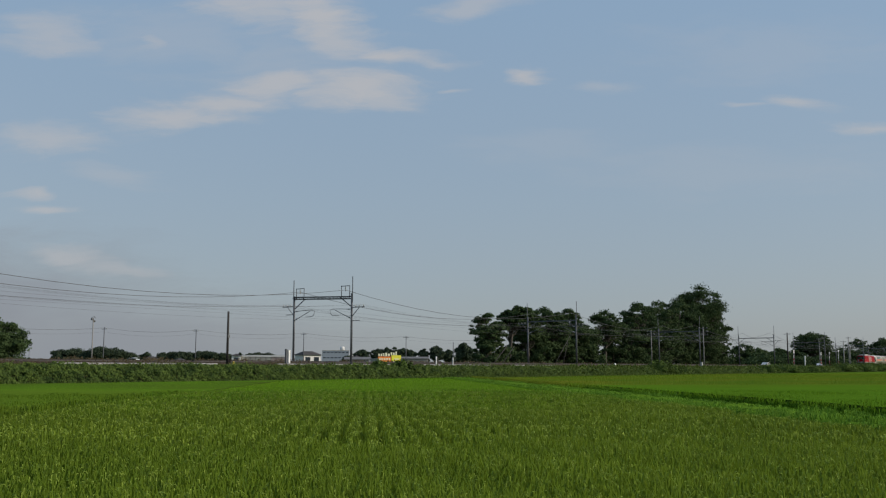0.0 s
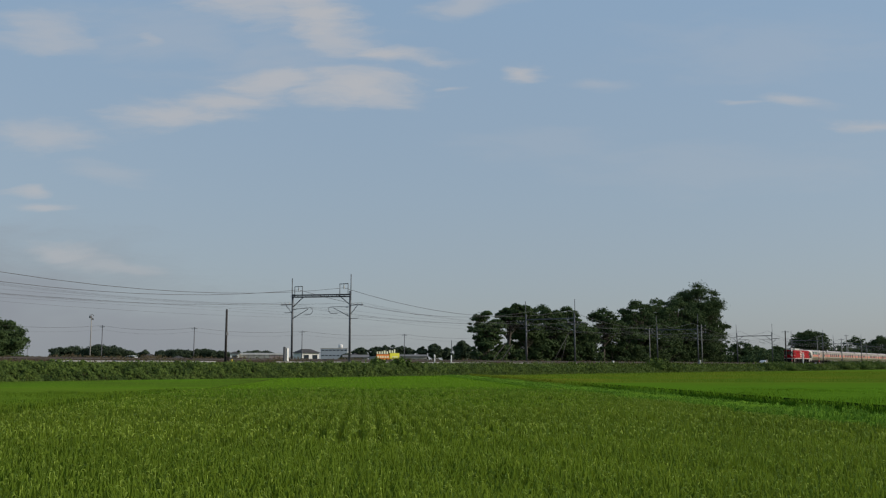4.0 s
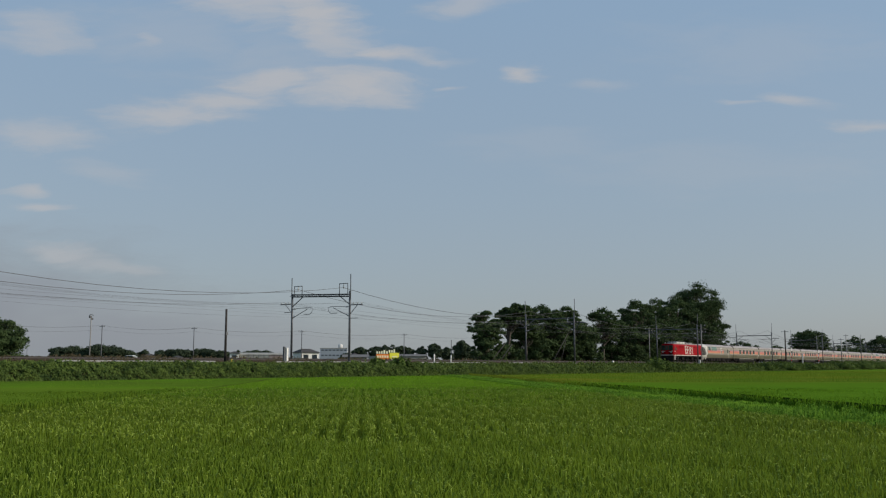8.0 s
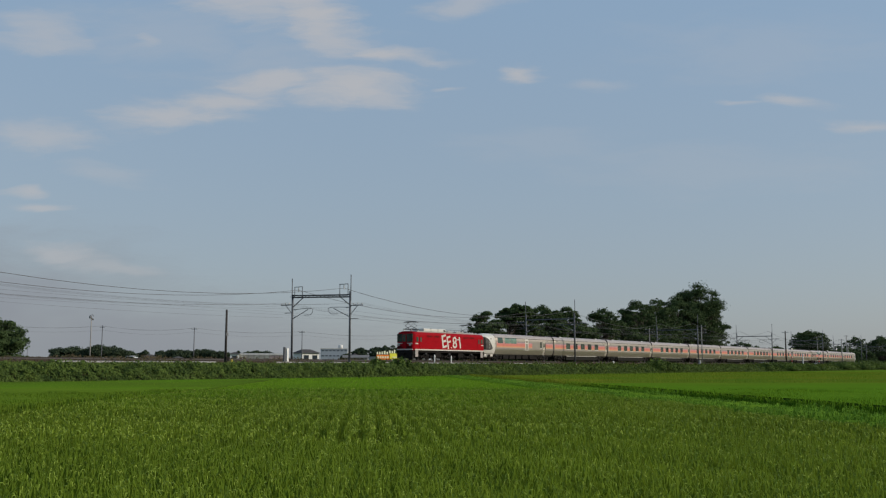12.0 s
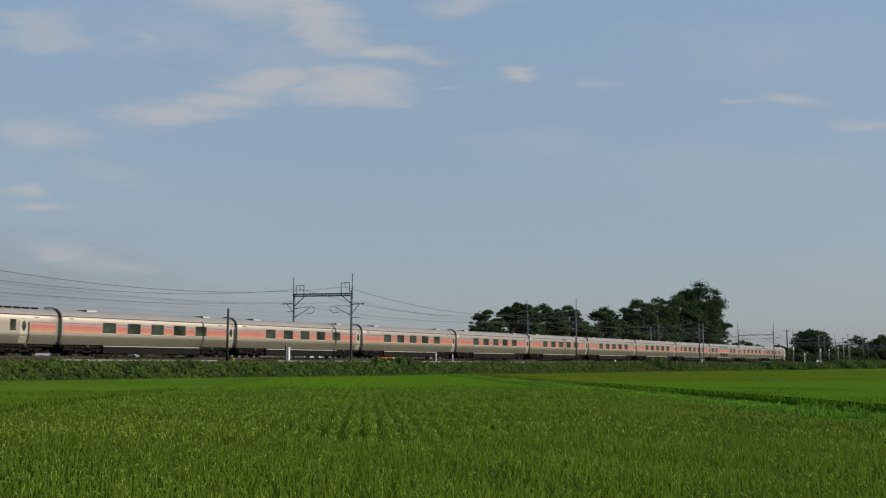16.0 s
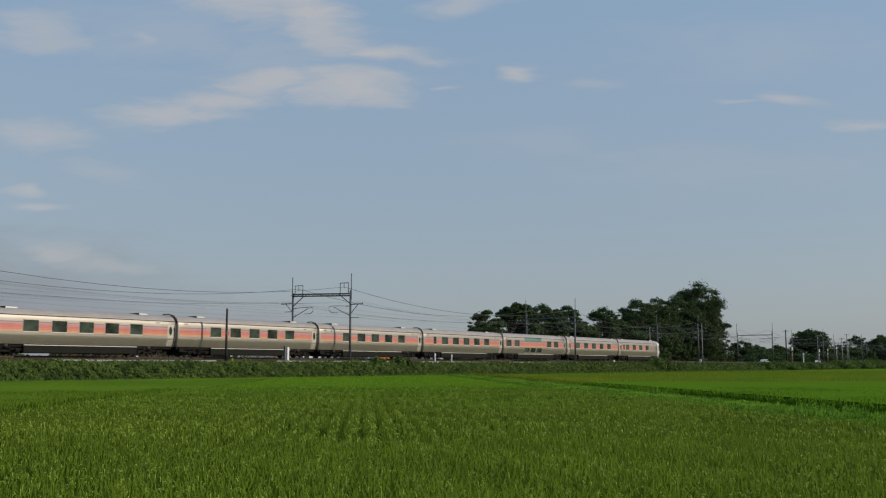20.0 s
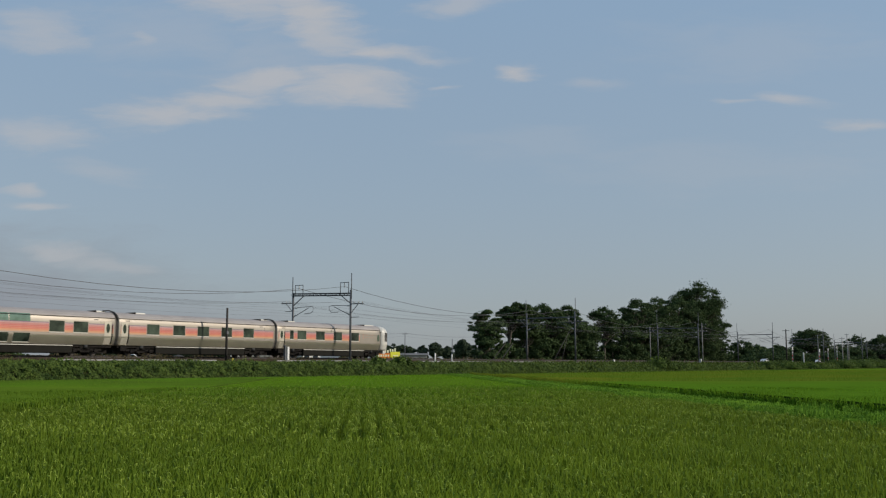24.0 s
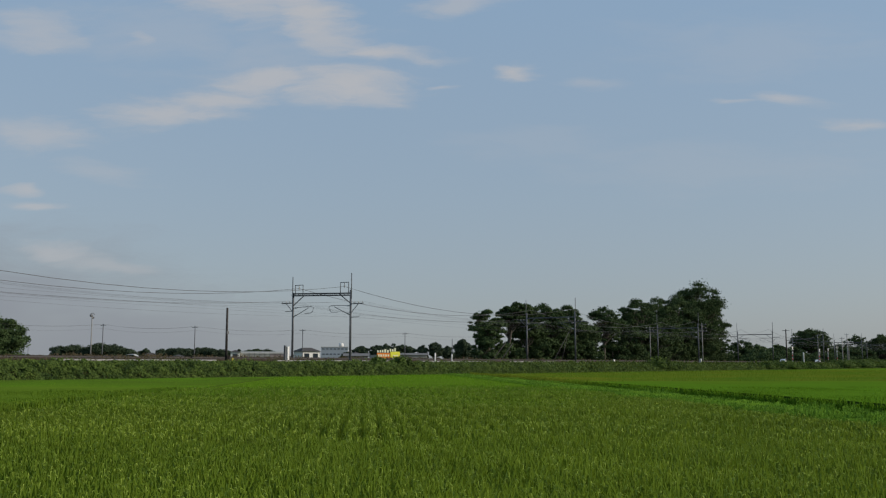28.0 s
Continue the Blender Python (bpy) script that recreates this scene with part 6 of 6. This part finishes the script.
# ---- weeds on the railway bank ----
def bank_weeds():
    r = np.random.default_rng(21)
    prof_d, prof_z = [63.6, 64.6, 65.6, 66.8, 68.2, 70.5], [0.0, 0.35, 1.0, 1.6, 1.85, 1.95]
    P, N, S = [], [], []
    for s0, s1, per_m, size in ((30, 75, 1300, 0.15), (75, 125, 850, 0.185), (125, 200, 450, 0.24), (200, 330, 150, 0.42), (330, 560, 55, 0.7)):
        n = int((s1 - s0) * per_m)
        s = r.uniform(s0, s1, n)
        d = r.uniform(64.3, 69.2, n) - np.abs(r.normal(0, 0.15, n))
        lump = 0.30 * np.sin(s * 0.9 + 1.3 * np.sin(s * 0.23)) + 0.26 * np.sin(s * 2.7 + d * 2.0) + 0.16 * np.sin(s * 0.31 + 2) + 0.2 * np.sin(s * 5.3 + 3 * np.sin(s * 0.7) + d)
        grow = np.interp(d, [64.3, 65.2, 66.3, 67.5, 69.2], [0.35, 0.85, 0.54, 0.15, 0.04]) * (1 + 0.62 * lump) * (0.8 + 0.4 * np.clip(np.sin(s * 9.1 + 4 * np.sin(s * 1.3) + 2 * d) + np.sin(d * 7.3 + 2 * np.sin(s * 2.1)), -1, 1))
        ease = np.interp(s, [30, 80, 105, 140, 600], [1.0, 1.0, 0.75, 0.6, 0.6])
        z = np.interp(d, prof_d, prof_z) + grow * ease * r.uniform(0.25, 1.0, n) ** 0.6
        P.append(np.stack([s, d, z], 1))
        g = np.stack([r.normal(0, 0.5, n), -0.8 + r.normal(0, 0.4, n), 0.6 + r.normal(0, 0.4, n)], 1)
        N.append(g)
        S.append(np.full(n, size))
    P, N, S = np.concatenate(P), np.concatenate(N), np.concatenate(S)
    V, F = kites(P, N, S[:, None], r, 0.1)
    ob = quick("bank_weeds", V, F, M_weed)
    ob.matrix_world = LINE
    tagged(ob, "dense dark green creeping weeds over the railway bank", "weeds", kind="stuff")
    # dry weeds along the far shoulder
    n = 34000
    s = 30 + r.uniform(0, 1, n) ** 1.3 * 420
    d = r.uniform(82.0, 85.0, n)
    z = np.interp(d, [82, 83.5, 85], [1.98, 2.0, 1.6]) + r.uniform(0, 1, n) ** 1.1 * (0.64 + 0.13 * np.sin(s * 0.8 + 2 * np.sin(s * 0.17)) + 0.08 * np.sin(s * 2.9))
    V, F = kites(np.stack([s, d, z], 1), np.stack([r.normal(0, 0.5, n), -0.9 + r.normal(0, 0.4, n), 0.3 + r.normal(0, 0.4, n)], 1), 0.22, r, 0.1)
    ob = quick("dry_weeds", V, F, M_dry)
    ob.matrix_world = LINE
    tagged(ob, "brownish dry weeds along the far shoulder of the line", "weeds", kind="stuff")
    # dry trampled weeds along the near shoulder
    n = 22000
    s = 30 + r.uniform(0, 1, n) ** 1.4 * 260
    d = r.uniform(69.0, 72.2, n)
    z = np.interp(d, [69, 71.7, 72.4], [1.9, 1.96, 2.16]) + r.uniform(0, 1, n) ** 1.6 * np.clip(0.16 + 0.16 * np.sin(s * 0.35 + 1) + 0.1 * np.sin(s * 1.7), 0.05, 0.5) * np.interp(s, [30, 58, 95], [2.4, 1.9, 1.0])
    V, F = kites(np.stack([s, d, z], 1), np.stack([r.normal(0, 0.5, n), -0.9 + r.normal(0, 0.4, n), 0.4 + r.normal(0, 0.4, n)], 1), 0.13, r, 0.1)
    ob = quick("dry_weeds", V, F, M_dry)
    ob.matrix_world = LINE
    tagged(ob, "low brownish dry weeds along the near shoulder of the line", "weeds", kind="stuff")
    # upright grass and the rough verge at the bank's foot
    V, F, off = [], [], 0
    for s0, s1, per_m, wd, hh in ((30, 75, 75, 0.015, 0.5), (75, 130, 70, 0.024, 0.6), (130, 220, 42, 0.046, 0.7), (220, 480, 16, 0.1, 0.8)):
        n = int((s1 - s0) * per_m)
        s = r.uniform(s0, s1, n)
        d = r.uniform(62.6, 69.6, n)
        v, fc = blades(r, s, d, 0.0, hh * r.uniform(0.4, 1.1, n) * np.where(d > 67.6, 0.35, 1.0), wd, 4, 0.35, (0, 0), 0.25, fine=2)
        v = v.reshape(n * 4, 5, 3)
        v[:, :, 2] += np.repeat(np.interp(d, [62.6, *prof_d], [0.0, *prof_z]), 4)[:, None]
        V.append(v.reshape(-1, 3))
        F.append(fc + off)
        off += n * 20
    ob = quick("bank_grass", np.concatenate(V), np.concatenate(F), M_bank_grass)
    ob.matrix_world = LINE
    tagged(ob, "tall rough green grass along the railway bank", "grass", kind="stuff")


bank_weeds()


def bush(s, d, z, w, h, seed, label):
    """A low leafy bush of arching sprays."""
    r = np.random.default_rng(seed)
    n = int(420 * w)
    g = r.normal(size=(n, 3))
    g /= np.linalg.norm(g, axis=1, keepdims=True)
    g[:, 2] = np.abs(g[:, 2])
    rad = r.uniform(0.55, 1.05, n) * (1 + 0.25 * np.sin(5 * np.arctan2(g[:, 1], g[:, 0])))
    V, F = kites(g * rad[:, None] * [w / 2, w / 2.4, h], g + r.normal(size=(n, 3)) * 0.5, 0.30, r, 0.1)
    ob = quick("bush", V, F, M_weed)
    ob.matrix_world = LINE @ pose(s, d, z)
    return tagged(ob, label, "bush", "bushes on the railway bank")


for i, (s, d, z, w, h) in enumerate([(162, 66.2, 1.2, 5.0, 1.6), (166, 65.6, 0.8, 4.5, 1.3), (88, 66.8, 1.5, 2.6, 1.0), (84, 67.0, 1.5, 2.0, 0.9), (240, 66.4, 1.0, 12, 1.5), (262, 66, 0.8, 9, 1.5), (225, 66, 1.0, 6, 1.3), (300, 66.5, 1.2, 12, 1.7), (325, 66.8, 1.2, 14, 1.9), (350, 67, 1.2, 14, 2.1)]):
    bush(s, d, z, w, h, 70 + i, "dark leafy bush on the railway bank")


# ---- clouds: a far sheet of thin vapour ----
def clouds(shapes, tint, glow, D, label, ragged=2.3):
    m = bpy.data.materials.new("cloud_vapour")
    m.use_nodes = True
    n, L = m.node_tree.nodes, m.node_tree.links
    n.clear()
    out = n.new("ShaderNodeOutputMaterial")
    tc = n.new("ShaderNodeTexCoord")
    warp = n.new("ShaderNodeTexNoise")
    warp.inputs["Scale"].default_value = 0.0035
    warp.inputs["Detail"].default_value = 6
    mp0 = n.new("ShaderNodeMapping")
    mp0.inputs["Scale"].default_value = (0.55, 1, 1.5)
    L.new(tc.outputs["Object"], mp0.inputs[0])
    L.new(mp0.outputs[0], warp.inputs["Vector"])
    # the shapes are pulled about by two sizes of swirl
    swirl = n.new("ShaderNodeVectorMath")
    swirl.operation = "SUBTRACT"
    L.new(warp.outputs["Color"], swirl.inputs[0])
    swirl.inputs[1].default_value = (0.5, 0.5, 0.5)
    pull = n.new("ShaderNodeVectorMath")
    pull.operation = "MULTIPLY_ADD"
    L.new(swirl.outputs[0], pull.inputs[0])
    pull.inputs[1].default_value = (430, 0, 150)
    L.new(tc.outputs["Object"], pull.inputs[2])
    wisp = n.new("ShaderNodeTexNoise")
    wisp.inputs["Scale"].default_value = 0.007
    wisp.inputs["Detail"].default_value = 7
    wisp.inputs["Roughness"].default_value = 0.62
    mp1 = n.new("ShaderNodeMapping")
    mp1.inputs["Scale"].default_value = (0.34, 1, 1.7)
    L.new(pull.outputs[0], mp1.inputs[0])
    L.new(mp1.outputs[0], wisp.inputs["Vector"])
    total = None

    def math_node(op, a, b, clamp=False):
        q = n.new("ShaderNodeMath")
        q.operation, q.use_clamp = op, clamp
        for k, v in enumerate((a, b)):
            if isinstance(v, (int, float)):
                q.inputs[k].default_value = v
            else:
                L.new(v, q.inputs[k])
        return q.outputs[0]

    # centre, half size, lean in degrees, density
    for cx, cz, rx, rz, lean, dens in shapes:
        mp = n.new("ShaderNodeMapping")
        mp.vector_type = "TEXTURE"
        mp.inputs["Location"].default_value = (cx, 0, cz)
        mp.inputs["Rotation"].default_value = (0, radians(lean), 0)
        mp.inputs["Scale"].default_value = (rx, 1, rz)
        L.new(pull.outputs[0], mp.inputs[0])
        ln = n.new("ShaderNodeVectorMath")
        ln.operation = "LENGTH"
        L.new(mp.outputs[0], ln.inputs[0])
        v = math_node("MULTIPLY", math_node("SUBTRACT", 1.0, ln.outputs["Value"]), 1.0)
        v = math_node("ADD", v, math_node("MULTIPLY", math_node("SUBTRACT", wisp.outputs["Fac"], 0.5), ragged))
        mr = n.new("ShaderNodeMapRange")
        mr.interpolation_type = "SMOOTHSTEP"
        mr.inputs["From Min"].default_value, mr.inputs["From Max"].default_value, mr.inputs["To Max"].default_value = -0.3, 0.95, dens
        L.new(v, mr.inputs["Value"])
        total = mr.outputs[0] if total is None else math_node("MAXIMUM", total, mr.outputs[0])
    em = n.new("ShaderNodeEmission")
    em.inputs[0].default_value = (*tint, 1)
    em.inputs[1].default_value = glow
    tr = n.new("ShaderNodeBsdfTransparent")
    ms = n.new("ShaderNodeMixShader")
    L.new(total, ms.inputs[0])
    L.new(tr.outputs[0], ms.inputs[1])
    L.new(em.outputs[0], ms.inputs[2])
    L.new(ms.outputs[0], out.inputs[0])
    ob = quick("cloud_backdrop", [(-2300, 0, 5), (2300, 0, 5), (2300, 0, 1700), (-2300, 0, 1700)], [[0, 1, 2, 3]], m)
    ob.matrix_world = pose(0, D, 0)
    return tagged(ob, label, "clouds", kind="structure")


CLOUD_TINT, CLOUD_GLOW = (0.485, 0.48, 0.49), 1.0
CLOUDS = [(-900, 1700, 380, 150, 16, 0.66), (-620, 1620, 260, 155, 26, 0.8), (-480, 1490, 260, 100, 14, 0.66), (-228, 1425, 240, 40, 6, 0.76),
          (-430, 1285, 330, 108, 0, 0.78), (-760, 1305, 300, 92, -5, 0.72), (-1000, 1190, 310, 92, -8, 0.7), (-1260, 1140, 290, 78, -6, 0.68), (-290, 1250, 200, 64, 6, 0.6),
          (-1820, 1530, 290, 100, 0, 0.5), (-1377, 1500, 90, 44, 0, 0.45), (-1798, 1032, 250, 86, 3, 0.52), (-1493, 869, 200, 56, 4, 0.25), (-1913, 791, 115, 32, 4, 0.6), (-1845, 711, 160, 26, 2, 0.58),
          (-1682, 515, 180, 44, 10, 0.5), (-1476, 448, 250, 40, 8, 0.35), (360, 1331, 120, 50, 3, 0.8), (720, 1278, 160, 26, 0, 0.3), (1586, 1204, 160, 36, 6, 0.6), (1380, 1198, 130, 17, 3, 0.4), (1943, 1100, 200, 27, 3, 0.55),
          (176, 1680, 270, 62, -8, 0.5), (18, 1278, 52, 15, 0, 0.45), (420, 1000, 434, 90, 0, 0.12), (-1250, 1520, 620, 170, 6, 0.2), (-700, 1370, 620, 190, 4, 0.22), (1500, 1450, 700, 160, 0, 0.14), (1300, 900, 900, 130, 0, 0.12)]
CLOUD_SHEET = clouds(CLOUDS, CLOUD_TINT, CLOUD_GLOW, 4300.0, "thin grey-white evening clouds low in a hazy sky")
HAZE_BANK = clouds([(-2250, 240, 1150, 400, 0, 0.85), (-1500, 120, 1150, 240, 0, 0.75)], (0.252, 0.272, 0.308), 1.0, 4400.0, "dull grey haze bank low over the horizon", 0.8)


# ---- what moves ----
def motions():
    for k, c in TRAIN.items():
        shift = 20.0 * k
        walk(c, [(t, LINE @ pose(base_at(t) + shift, TRACK_NEAR, RAIL_Z)) for t in np.arange(0, 28.01, 2.0)])
    walk(WAITING_CAR, [(t, LINE @ pose(s, 85.5, 1.97)) for t, s in ((0, 291.2), (12, 291.2), (24.5, 291.2), (26, 302.3), (27.2, 310.9), (28, 311.5))])
    walk(LEAVING_CAR, [(t, LINE @ pose(s, 86.0, 1.97)) for t, s in ((0, 427.3), (12, 427.3), (22.5, 427.3), (24.5, 445.3), (28, 511.3))])
    walk(CLOUD_SHEET, [(t, pose(-45.0 * t / 28.0, 4300, 0)) for t in (0, 14, 28)])


motions()
